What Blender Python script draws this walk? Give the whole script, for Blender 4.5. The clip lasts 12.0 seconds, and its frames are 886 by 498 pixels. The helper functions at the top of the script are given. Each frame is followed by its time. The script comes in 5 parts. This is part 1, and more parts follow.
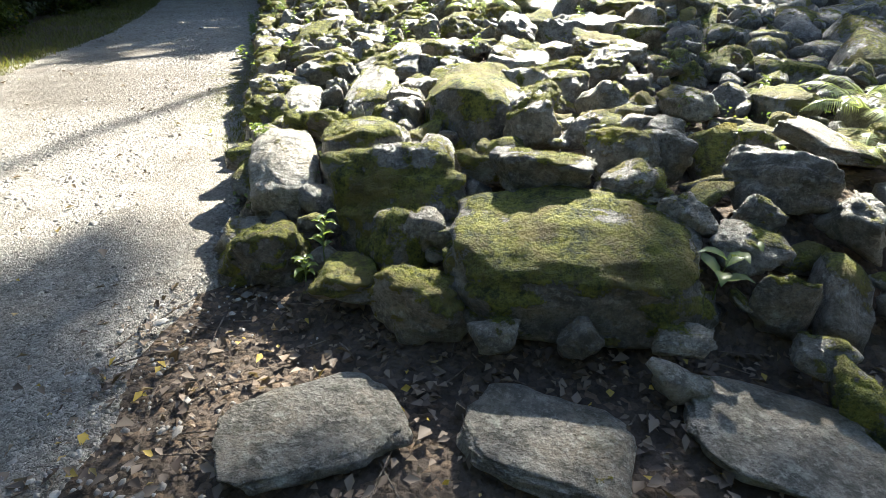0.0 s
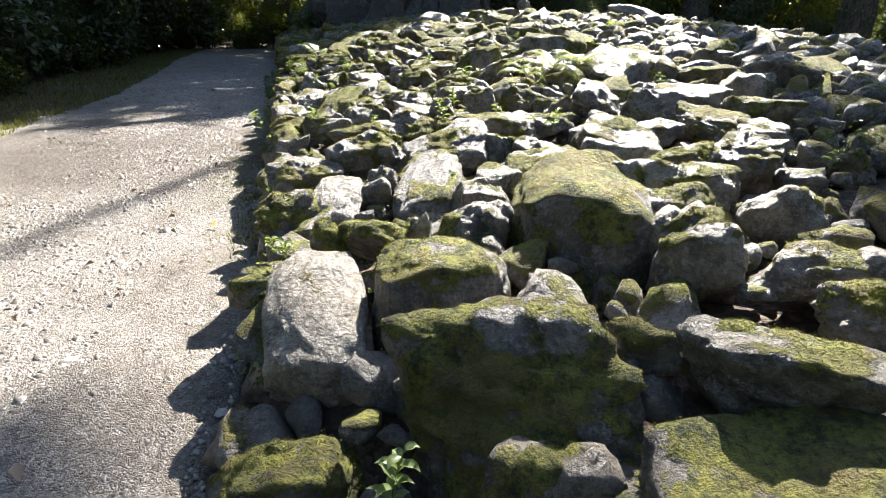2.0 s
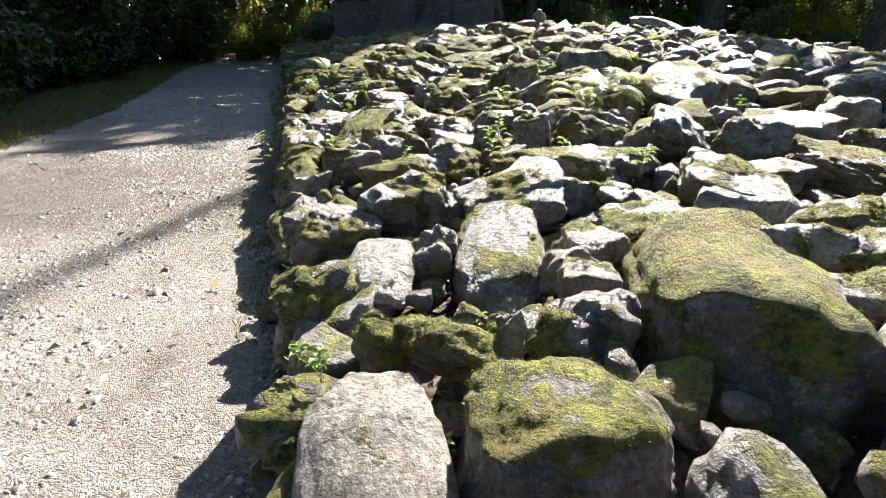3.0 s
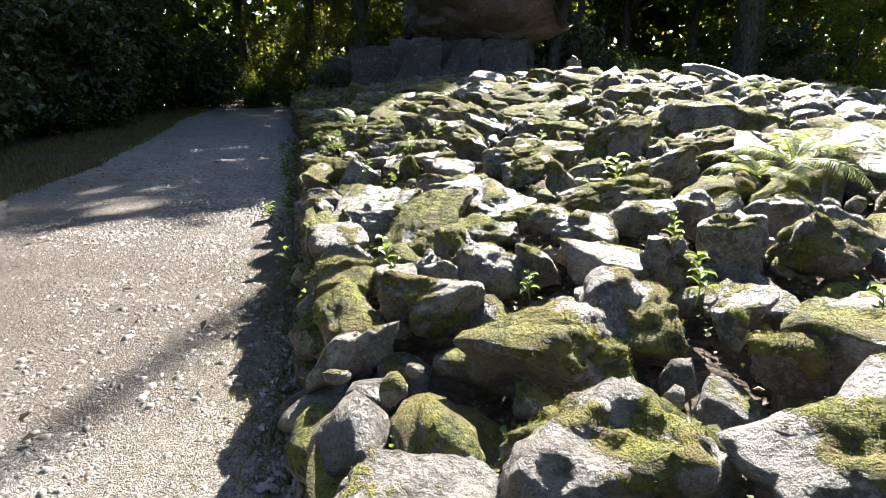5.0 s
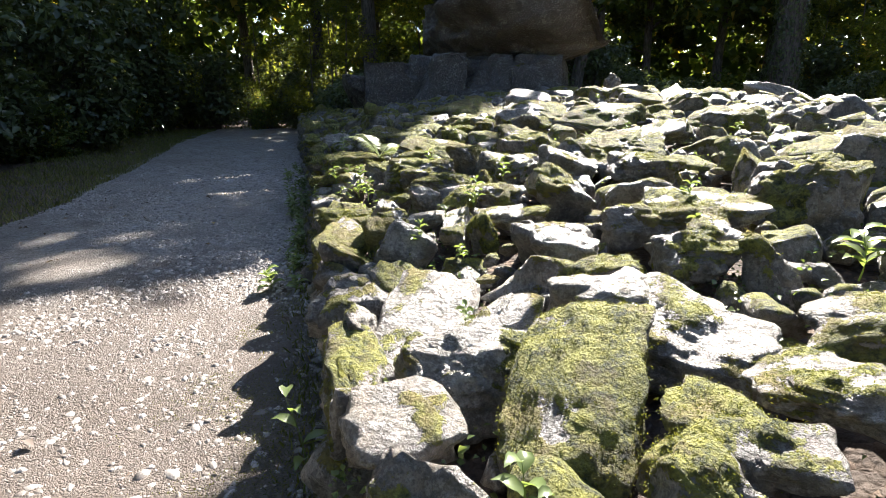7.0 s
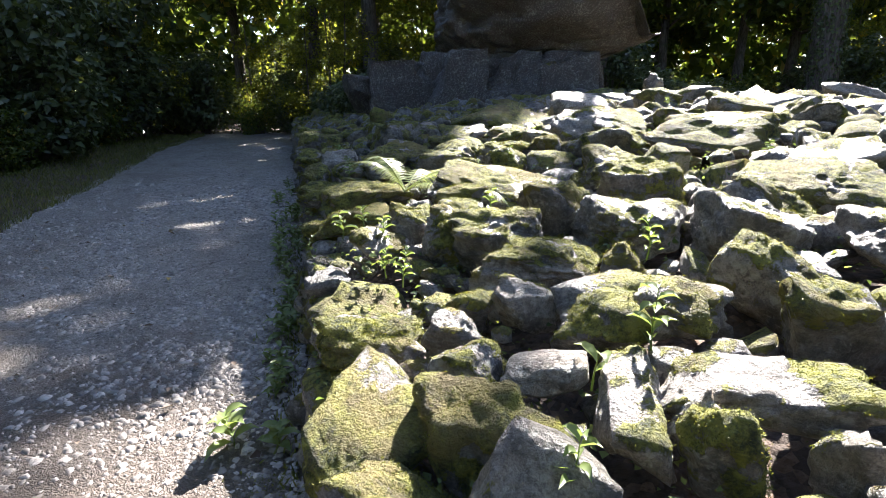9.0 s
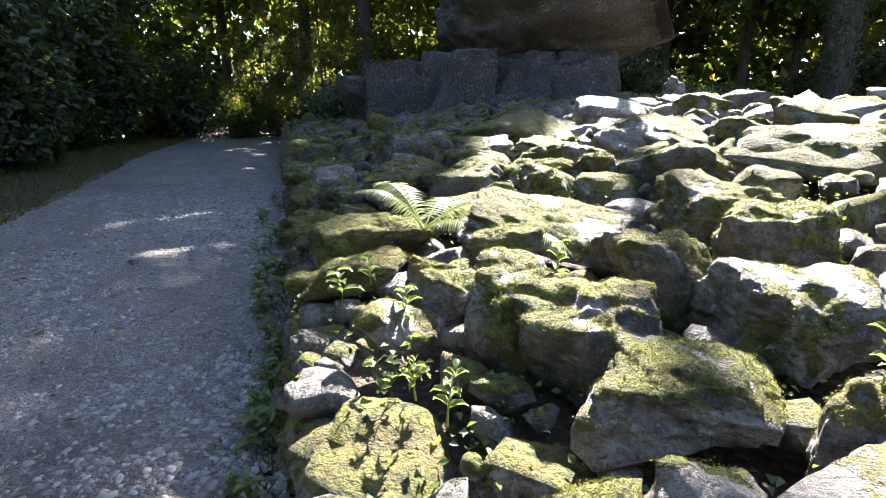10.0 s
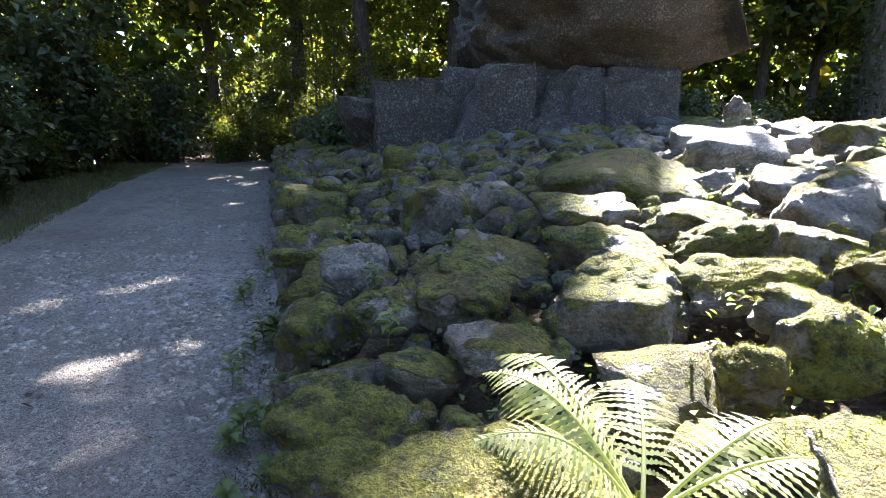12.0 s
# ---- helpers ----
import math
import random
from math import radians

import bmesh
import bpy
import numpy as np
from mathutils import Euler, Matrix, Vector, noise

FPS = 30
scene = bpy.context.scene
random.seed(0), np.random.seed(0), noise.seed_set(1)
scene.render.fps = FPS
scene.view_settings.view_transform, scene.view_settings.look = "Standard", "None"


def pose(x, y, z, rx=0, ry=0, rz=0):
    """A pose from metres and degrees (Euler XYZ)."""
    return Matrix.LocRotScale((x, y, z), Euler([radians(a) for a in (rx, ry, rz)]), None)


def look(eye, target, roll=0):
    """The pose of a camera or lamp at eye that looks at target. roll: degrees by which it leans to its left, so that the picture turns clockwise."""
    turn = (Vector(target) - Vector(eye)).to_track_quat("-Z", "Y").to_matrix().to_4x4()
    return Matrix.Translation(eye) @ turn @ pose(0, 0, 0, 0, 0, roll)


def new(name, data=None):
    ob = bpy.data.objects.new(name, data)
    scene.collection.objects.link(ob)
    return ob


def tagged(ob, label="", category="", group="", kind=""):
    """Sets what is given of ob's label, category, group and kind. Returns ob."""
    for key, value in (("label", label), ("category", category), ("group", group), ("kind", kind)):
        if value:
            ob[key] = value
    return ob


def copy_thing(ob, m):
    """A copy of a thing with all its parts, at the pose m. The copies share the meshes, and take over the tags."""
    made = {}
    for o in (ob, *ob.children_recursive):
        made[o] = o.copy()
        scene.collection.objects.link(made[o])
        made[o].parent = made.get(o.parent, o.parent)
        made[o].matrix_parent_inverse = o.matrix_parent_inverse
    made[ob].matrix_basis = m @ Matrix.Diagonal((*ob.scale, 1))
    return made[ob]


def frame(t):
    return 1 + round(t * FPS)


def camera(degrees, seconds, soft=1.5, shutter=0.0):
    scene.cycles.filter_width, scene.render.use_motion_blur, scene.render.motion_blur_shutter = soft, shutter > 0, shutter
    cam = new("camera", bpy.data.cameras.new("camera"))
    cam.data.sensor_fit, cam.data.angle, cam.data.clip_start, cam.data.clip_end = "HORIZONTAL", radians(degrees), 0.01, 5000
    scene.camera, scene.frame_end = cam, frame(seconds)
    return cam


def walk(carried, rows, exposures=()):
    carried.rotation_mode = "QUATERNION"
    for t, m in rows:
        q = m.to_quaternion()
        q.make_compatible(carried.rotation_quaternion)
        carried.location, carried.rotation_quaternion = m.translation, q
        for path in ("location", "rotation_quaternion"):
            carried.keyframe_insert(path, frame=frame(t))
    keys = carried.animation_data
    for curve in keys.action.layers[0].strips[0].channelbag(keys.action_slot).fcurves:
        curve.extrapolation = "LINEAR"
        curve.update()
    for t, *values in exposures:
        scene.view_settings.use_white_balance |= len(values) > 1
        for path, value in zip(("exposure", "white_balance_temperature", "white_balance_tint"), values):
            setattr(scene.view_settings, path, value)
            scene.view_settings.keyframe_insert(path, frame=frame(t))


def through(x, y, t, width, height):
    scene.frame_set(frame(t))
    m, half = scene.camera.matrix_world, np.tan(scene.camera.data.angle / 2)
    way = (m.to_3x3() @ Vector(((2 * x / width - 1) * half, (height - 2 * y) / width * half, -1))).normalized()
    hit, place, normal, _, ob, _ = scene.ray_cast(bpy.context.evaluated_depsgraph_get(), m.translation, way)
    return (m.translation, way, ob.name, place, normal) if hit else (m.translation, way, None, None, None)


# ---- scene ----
cam = camera(77.9, 12.0, 0.9)
PATH = [
    (0, (0.025, -0.001, 1.513), (0.018, 1.762, 0.569), -0.3),
    (0.5, (-0.051, 0.3, 1.521), (-0.058, 2.087, 0.624), -0.2),
    (1, (-0.221, 0.591, 1.526), (-0.238, 2.405, 0.685), -0.1),
    (1.5, (-0.327, 0.926, 1.532), (-0.353, 2.755, 0.725), -0.1),
    (2, (-0.428, 1.291, 1.471), (-0.453, 3.135, 0.697), -0.0),
    (2.5, (-0.581, 1.711, 1.465), (-0.608, 3.56, 0.703), -0.1),
    (3, (-0.779, 2.145, 1.481), (-0.805, 4.003, 0.742), 0.1),
    (3.5, (-0.95, 2.603, 1.473), (-0.974, 4.474, 0.767), 0.3),
    (3.7, (-1.01, 2.841, 1.461), (-1.034, 4.715, 0.764), 0.3),
    (5.3, (-1.508, 4.21, 1.473), (-1.552, 6.125, 0.897), 0.4),
    (5.5, (-1.574, 4.377, 1.491), (-1.622, 6.294, 0.923), 0.4),
    (6, (-1.722, 4.788, 1.487), (-1.775, 6.713, 0.946), 0.5),
    (6.5, (-1.801, 5.203, 1.442), (-1.856, 7.131, 0.913), 0.4),
    (7, (-1.926, 5.656, 1.452), (-1.98, 7.584, 0.924), 0.4),
    (7.2, (-1.997, 5.832, 1.438), (-2.055, 7.76, 0.909), 0.6),
    (8.8, (-2.379, 7.371, 1.447), (-2.425, 9.302, 0.928), 0.5),
    (9, (-2.402, 7.533, 1.487), (-2.443, 9.464, 0.965), 0.4),
    (9.5, (-2.475, 8.066, 1.538), (-2.493, 9.997, 1.02), 0.5),
    (10, (-2.639, 8.558, 1.512), (-2.65, 10.491, 1.0), 0.7),
    (10.5, (-2.746, 9.042, 1.548), (-2.756, 10.977, 1.041), 0.6),
    (11, (-2.895, 9.512, 1.602), (-2.886, 11.45, 1.107), 0.5),
    (11.5, (-3.046, 10.014, 1.632), (-3.031, 11.957, 1.157), 0.6),
    (12, (-3.175, 10.472, 1.645), (-3.157, 12.42, 1.19), 0.5),
]
walk(cam, [(t, look(eye, target, roll)) for t, eye, target, roll in PATH], [(0.0, 2.65, 6150, 5), (1.5, 2.4, 6100, 11), (3.0, 2.25, 6050, 12), (6.0, 2.5, 6100, 13), (9.0, 2.9, 5900, 16), (12.0, 3.6, 5950, 17)])

# ---- light ----
SUN_AZ, SUN_EL = radians(20), radians(38)   # azimuth to the right of straight ahead, height over the horizon
TO_SUN = Vector((math.sin(SUN_AZ) * math.cos(SUN_EL), math.cos(SUN_AZ) * math.cos(SUN_EL), math.sin(SUN_EL)))
world = bpy.data.worlds.new("sky")
scene.world = world
world.use_nodes = True
sky = world.node_tree.nodes.new("ShaderNodeTexSky")
sky.sky_type, sky.sun_disc = "NISHITA", False
sky.sun_elevation, sky.sun_rotation = SUN_EL, SUN_AZ
world.node_tree.links.new(sky.outputs[0], world.node_tree.nodes["Background"].inputs[0])
world.node_tree.nodes["Background"].inputs[1].default_value = 0.055
sun = new("sun", bpy.data.lights.new("sun", "SUN"))
sun.data.energy, sun.data.angle, sun.data.color = 5.0, radians(0.6), (1.0, 0.92, 0.78)
sun.matrix_world = look(TO_SUN * 60, (0, 0, 0))


# ---- materials ----
class Nodes:
    """A short hand for node trees."""
    def __init__(self, name):
        self.mat = bpy.data.materials.new(name)
        self.mat.use_nodes = True
        self.tree = self.mat.node_tree
        self.tree.nodes.clear()
        self.out = self.tree.nodes.new("ShaderNodeOutputMaterial")
        self.pos = self.tree.nodes.new("ShaderNodeNewGeometry")

    def put(self, socket, value):
        if isinstance(value, bpy.types.NodeSocket):
            self.tree.links.new(value, socket)
        elif value is not None:
            socket.default_value = value

    def noise(self, scale, detail=4.0, rough=0.6, vector=None):
        n = self.tree.nodes.new("ShaderNodeTexNoise")
        self.put(n.inputs["Vector"], vector or self.pos.outputs["Position"])
        n.inputs["Scale"].default_value, n.inputs["Detail"].default_value, n.inputs["Roughness"].default_value = scale, detail, rough
        return n.outputs["Fac"]

    def cells(self, scale, feature="F1", out="Distance", vector=None):
        n = self.tree.nodes.new("ShaderNodeTexVoronoi")
        n.feature = feature
        self.put(n.inputs["Vector"], vector or self.pos.outputs["Position"])
        n.inputs["Scale"].default_value = scale
        return n.outputs[out]

    def maths(self, op, a, b=None, clamp=False):
        n = self.tree.nodes.new("ShaderNodeMath")
        n.operation, n.use_clamp = op, clamp
        self.put(n.inputs[0], a)
        if b is not None:
            self.put(n.inputs[1], b)
        return n.outputs[0]

    def span(self, value, a, b, lo=0.0, hi=1.0):
        n = self.tree.nodes.new("ShaderNodeMapRange")
        n.interpolation_type = "SMOOTHSTEP"
        for i, v in enumerate((value, a, b, lo, hi)):
            self.put(n.inputs[i], v)
        return n.outputs[0]

    def mix(self, fac, a, b, blend="MIX"):
        n = self.tree.nodes.new("ShaderNodeMix")
        n.data_type, n.blend_type = "RGBA", blend
        for i, v in ((0, fac), (6, a), (7, b)):
            self.put(n.inputs[i], (*v, 1.0) if isinstance(v, tuple) and len(v) == 3 else v)
        return n.outputs[2]

    def bump(self, height, strength, distance, normal=None):
        n = self.tree.nodes.new("ShaderNodeBump")
        n.inputs["Strength"].default_value, n.inputs["Distance"].default_value = strength, distance
        self.put(n.inputs["Height"], height)
        if normal:
            self.put(n.inputs["Normal"], normal)
        return n.outputs[0]

    def split(self, vector):
        n = self.tree.nodes.new("ShaderNodeSeparateXYZ")
        self.put(n.inputs[0], vector)
        return n.outputs

    def principled(self, colour, rough, normal=None, spec=0.3, metal=0.0):
        n = self.tree.nodes.new("ShaderNodeBsdfPrincipled")
        self.put(n.inputs["Base Color"], (*colour, 1.0) if isinstance(colour, tuple) else colour)
        self.put(n.inputs["Roughness"], rough)
        n.inputs["Specular IOR Level"].default_value = spec
        n.inputs["Metallic"].default_value = metal
        if normal:
            self.put(n.inputs["Normal"], normal)
        return n.outputs[0]

    def done(self, shader):
        self.tree.links.new(shader, self.out.inputs[0])
        return self.mat


MOSS_LIGHT, MOSS_DARK, MOSS_DRY, MOSS_BROWN = (0.31, 0.305, 0.05), (0.038, 0.048, 0.014), (0.23, 0.185, 0.055), (0.11, 0.08, 0.034)


def stone_material(name, grey, warm, moss_level=None, tone=None, wet=0.4):
    """Weathered stone with lichen and moss. With no moss_level the moss lies where the mesh's own "moss" layer has it, otherwise on what faces up."""
    n = Nodes(name)
    info = n.tree.nodes.new("ShaderNodeObjectInfo")
    col = n.tree.nodes.new("ShaderNodeSeparateColor")
    n.put(col.inputs[0], info.outputs["Color"])
    tone_in = col.outputs[1] if tone is None else n.span(n.pos.outputs["Random Per Island"], 0.0, 1.0, *tone)
    big, mid, fine, grain = n.noise(2.6, 3), n.noise(9, 7, 0.68), n.noise(40, 6, 0.72), n.noise(190, 3, 0.7)
    base = n.mix(n.span(big, 0.3, 0.7), grey, warm)
    base = n.mix(n.span(mid, 0.42, 0.62, 0.0, 0.85), base, (0.10, 0.092, 0.083))
    base = n.mix(n.span(fine, 0.5, 0.62, 0.0, 0.7), base, (0.50, 0.48, 0.44))
    base = n.mix(n.span(n.noise(62, 5, 0.7), 0.5, 0.62, 0.0, 0.6), base, (0.11, 0.10, 0.085))
    base = n.mix(n.span(grain, 0.5, 0.68, 0.0, 0.5), base, (0.06, 0.055, 0.048))
    lichen = n.maths("MULTIPLY", n.span(n.noise(23, 5, 0.6), 0.52, 0.6), n.span(n.noise(5, 4), 0.48, 0.62))
    base = n.mix(n.maths("MULTIPLY", lichen, 0.6), base, (0.52, 0.515, 0.45))
    stain = n.maths("MULTIPLY", n.span(n.noise(3.7, 6, 0.7), 0.5, 0.68), 0.55)
    base = n.mix(stain, base, (0.085, 0.078, 0.05))
    base = n.mix(1.0, base, n.mix(tone_in, (0.55, 0.55, 0.55), (1.14, 1.11, 1.05)), "MULTIPLY")
    breakup = n.maths("ADD", n.maths("MULTIPLY", n.maths("SUBTRACT", n.noise(30, 5, 0.7), 0.5), 1.5), n.maths("MULTIPLY", n.maths("SUBTRACT", n.noise(110, 3, 0.7), 0.5), 0.8))
    if moss_level is None:
        layer = n.tree.nodes.new("ShaderNodeAttribute")
        layer.attribute_name = "moss"
        moss = n.span(n.maths("ADD", layer.outputs["Fac"], breakup), 0.36, 0.62)
    else:
        up = n.split(n.pos.outputs["Normal"])[2]
        reach = n.maths("ADD", n.maths("SUBTRACT", n.maths("MULTIPLY", up, 0.7), 0.19), n.maths("MULTIPLY", n.maths("SUBTRACT", n.noise(4.5, 6, 0.66), 0.5), 2.5))
        reach = n.maths("ADD", reach, n.maths("MULTIPLY", breakup, 0.4))
        moss = n.span(n.maths("ADD", reach, n.span(n.pos.outputs["Random Per Island"], 0.0, 1.0, *moss_level)), 0.62, 0.84)
    clump = n.maths("ADD", n.maths("MULTIPLY", n.noise(13, 5, 0.7), 0.6), n.maths("MULTIPLY", n.noise(55, 4, 0.75), 0.4))
    green = n.mix(n.span(clump, 0.38, 0.6), MOSS_DARK, MOSS_LIGHT)
    green = n.mix(n.span(n.noise(3.3, 6, 0.65), 0.47, 0.62, 0.0, 0.85), green, MOSS_DRY)
    green = n.mix(n.span(n.noise(6.1, 4, 0.6), 0.54, 0.66, 0.0, 0.6), green, MOSS_BROWN)
    colour = n.mix(moss, base, green)
    rock_h = n.maths("ADD", n.maths("MULTIPLY", mid, 1.0), n.maths("ADD", n.maths("MULTIPLY", fine, 0.3), n.maths("MULTIPLY", grain, 0.07)))
    moss_h = n.maths("ADD", n.maths("MULTIPLY", n.noise(95, 4, 0.75), 0.7), n.maths("MULTIPLY", n.noise(38, 4, 0.7), 1.3))
    height = n.tree.nodes.new("ShaderNodeMix")
    n.put(height.inputs[0], moss), n.put(height.inputs[2], rock_h), n.put(height.inputs[3], n.maths("ADD", moss_h, 0.35))
    rough = n.span(moss, 0.0, 1.0, wet, 0.85)
    return n.done(n.principled(colour, rough, n.bump(height.outputs[0], 1.0, 0.07), 0.5))


def leaf_material(name, dark, light, through=0.45, gloss=0.4, warm=None):
    n = Nodes(name)
    shade = n.maths("ADD", n.maths("MULTIPLY", n.pos.outputs["Random Per Island"], 0.75), n.maths("MULTIPLY", n.noise(1.3, 2), 0.35))
    colour = n.mix(n.span(shade, 0.1, 1.0), dark, light)
    if warm:
        colour = n.mix(n.span(n.pos.outputs["Random Per Island"], 0.93, 0.97), colour, warm)
    front = n.principled(colour, gloss, None, 0.4)
    back = n.tree.nodes.new("ShaderNodeBsdfTranslucent")
    n.put(back.inputs[0], n.mix(1.0, colour, (1.5, 1.5, 0.75), "MULTIPLY"))
    m = n.tree.nodes.new("ShaderNodeMixShader")
    m.inputs[0].default_value = through
    n.put(m.inputs[1], front), n.put(m.inputs[2], back.outputs[0])
    return n.done(m.outputs[0])


def bark_material():
    n = Nodes("bark")
    v = n.tree.nodes.new("ShaderNodeMapping")
    n.put(v.inputs[0], n.pos.outputs["Position"])
    v.inputs["Scale"].default_value = (1, 1, 0.22)
    ridges = n.noise(16, 6, 0.7, v.outputs[0])
    colour = n.mix(n.span(ridges, 0.3, 0.7), (0.045, 0.035, 0.027), (0.17, 0.145, 0.12))
    colour = n.mix(n.span(n.noise(2.2, 5), 0.55, 0.7, 0.0, 0.7), colour, (0.06, 0.075, 0.025))
    return n.done(n.principled(colour, 0.9, n.bump(ridges, 1.0, 0.04), 0.2))


def gravel_material():
    """Trodden grit: fine chips of mixed greys, earthier in patches and darker brown round one spot."""
    n = Nodes("gravel")
    bent = n.tree.nodes.new("ShaderNodeVectorMath")
    bent.operation = "ADD"
    wobble = n.tree.nodes.new("ShaderNodeTexNoise")
    n.put(wobble.inputs["Vector"], n.pos.outputs["Position"])
    wobble.inputs["Scale"].default_value, wobble.inputs["Detail"].default_value = 30, 3
    scaled = n.tree.nodes.new("ShaderNodeVectorMath")
    scaled.operation = "SCALE"
    n.put(scaled.inputs[0], wobble.outputs["Color"])
    scaled.inputs["Scale"].default_value = 0.05
    n.put(bent.inputs[0], n.pos.outputs["Position"]), n.put(bent.inputs[1], scaled.outputs[0])
    v = bent.outputs[0]
    c1, c2 = n.cells(38, "F1", "Color", v), n.cells(120, "F1", "Color", v)
    big, mid = n.noise(0.8, 6, 0.7), n.noise(4.2, 6, 0.7)
    colour = n.mix(n.split(c2)[0], (0.075, 0.064, 0.053), (0.48, 0.44, 0.39))
    chips = n.maths("MULTIPLY", n.span(n.split(c1)[1], 0.6, 0.75), n.span(mid, 0.4, 0.6))
    colour = n.mix(n.maths("MULTIPLY", chips, 0.8), colour, n.mix(n.split(c1)[0], (0.26, 0.24, 0.215), (0.6, 0.57, 0.53)))
    colour = n.mix(n.span(big, 0.45, 0.62, 0.0, 0.55), colour, (0.19, 0.155, 0.12))
    colour = n.mix(n.span(n.noise(2.0, 7, 0.72), 0.52, 0.68, 0.0, 0.6), colour, (0.10, 0.082, 0.064))
    spot = n.tree.nodes.new("ShaderNodeVectorMath")      # a darker brown spot half way along
    spot.operation = "DISTANCE"
    n.put(spot.inputs[0], n.pos.outputs["Position"])
    spot.inputs[1].default_value = (-3.9, 8.0, 0.0)
    bare = n.span(n.maths("ADD", spot.outputs["Value"], n.maths("MULTIPLY", n.noise(1.1, 6, 0.7), 4.0)), 5.3, 3.4, 0.0, 0.85)
    colour = n.mix(bare, colour, n.mix(n.split(c2)[1], (0.07, 0.054, 0.042), (0.15, 0.118, 0.092)))
    height = n.maths("ADD", n.maths("MULTIPLY", n.cells(38, vector=v), n.maths("MULTIPLY", chips, -0.9)), n.maths("MULTIPLY", n.cells(120, vector=v), -0.4))
    height = n.maths("ADD", height, n.maths("ADD", n.maths("MULTIPLY", n.noise(12, 6, 0.75), 0.8), n.maths("MULTIPLY", n.noise(160, 3, 0.7), 0.2)))
    return n.done(n.principled(colour, 0.48, n.bump(height, 1.0, 0.034), 0.5))


def soil_material(name, dark, light, twig):
    n = Nodes(name)
    a, b, c = n.noise(7, 6, 0.7), n.noise(38, 5, 0.75), n.cells(30, "F1", "Color")
    colour = n.mix(n.span(a, 0.3, 0.7), dark, light)
    colour = n.mix(n.maths("MULTIPLY", n.span(n.split(c)[0], 0.6, 0.95), 0.6), colour, twig)
    colour = n.mix(n.span(b, 0.5, 0.75, 0.0, 0.7), colour, (0.02, 0.016, 0.012))
    height = n.maths("ADD", n.maths("MULTIPLY", a, 0.5), n.maths("ADD", n.maths("MULTIPLY", b, 0.5), n.maths("MULTIPLY", n.cells(30), -0.5)))
    return n.done(n.principled(colour, 0.88, n.bump(height, 1.0, 0.05), 0.25))


STONE = stone_material("mossy_stone", (0.39, 0.365, 0.33), (0.345, 0.29, 0.228))
RUBBLE = stone_material("rubble_stone", (0.37, 0.35, 0.325), (0.32, 0.275, 0.225), (0.0, 0.7), (0.0, 0.6))
MOSSY_RUBBLE = stone_material("mossy_rubble_stone", (0.36, 0.35, 0.33), (0.30, 0.265, 0.22), (0.35, 0.9), (0.1, 0.6))
MEGALITH = stone_material("megalith_stone", (0.125, 0.10, 0.09), (0.115, 0.08, 0.07), (0.02, 0.03), (0.2, 0.4))
GRAVEL, BARK = gravel_material(), bark_material()
SOIL = soil_material("leafy_soil", (0.055, 0.042, 0.033), (0.13, 0.10, 0.08), (0.24, 0.165, 0.11))
WOOD_FLOOR = soil_material("woodland_floor", (0.03, 0.032, 0.018), (0.08, 0.072, 0.04), (0.13, 0.10, 0.05))
GREEN = leaf_material("tree_leaf", (0.035, 0.055, 0.012), (0.13, 0.16, 0.03), 0.5, 0.45, (0.32, 0.24, 0.04))
IVY = leaf_material("ivy_leaf", (0.045, 0.06, 0.026), (0.12, 0.145, 0.06), 0.3, 0.3)
# Sapling leaves: sunlight is put into the colour, brighter and yellower than GREEN.
SUNLEAF = leaf_material("sunlit_leaf", (0.085, 0.10, 0.018), (0.22, 0.23, 0.045), 0.62, 0.45)
# Whitish glare is put into the fern colour, paler than the leaf itself.
FERN = leaf_material("fern_leaf", (0.22, 0.26, 0.12), (0.45, 0.48, 0.28), 0.45, 0.3)
HERB = leaf_material("herb_leaf", (0.07, 0.11, 0.04), (0.22, 0.27, 0.10), 0.42, 0.36)
GRASS = leaf_material("grass_blade", (0.07, 0.085, 0.02), (0.19, 0.19, 0.055), 0.35, 0.5, (0.25, 0.2, 0.08))
MOSS_TUFT = leaf_material("moss_tuft", (0.045, 0.058, 0.014), (0.22, 0.22, 0.045), 0.35, 0.7)
DEAD_LEAF = leaf_material("dead_leaf", (0.07, 0.048, 0.036), (0.27, 0.205, 0.155), 0.2, 0.6, (0.42, 0.30, 0.06))
TWIG = soil_material("twig_wood", (0.10, 0.075, 0.055), (0.24, 0.19, 0.15), (0.3, 0.25, 0.2))


# ---- builders ----
def mesh_of(name, verts, faces, material, smooth=False):
    me = bpy.data.meshes.new(name)
    verts = np.asarray(verts, dtype=np.float32)
    faces = np.asarray(faces, dtype=np.int32)
    me.vertices.add(len(verts))
    me.vertices.foreach_set("co", verts.ravel())
    k = faces.shape[1]
    me.loops.add(faces.size)
    me.loops.foreach_set("vertex_index", faces.ravel())
    me.polygons.add(len(faces))
    me.polygons.foreach_set("loop_start", np.arange(0, faces.size, k, dtype=np.int32))
    if smooth:
        me.polygons.foreach_set("use_smooth", np.ones(len(faces), dtype=bool))
    me.update(calc_edges=True)
    me.materials.append(material)
    return me


def part(name, me, parent=None, label="", at=None):
    ob = new(name, me)
    if at is not None:
        ob.matrix_basis = at
    ob.parent = parent
    return tagged(ob, label)


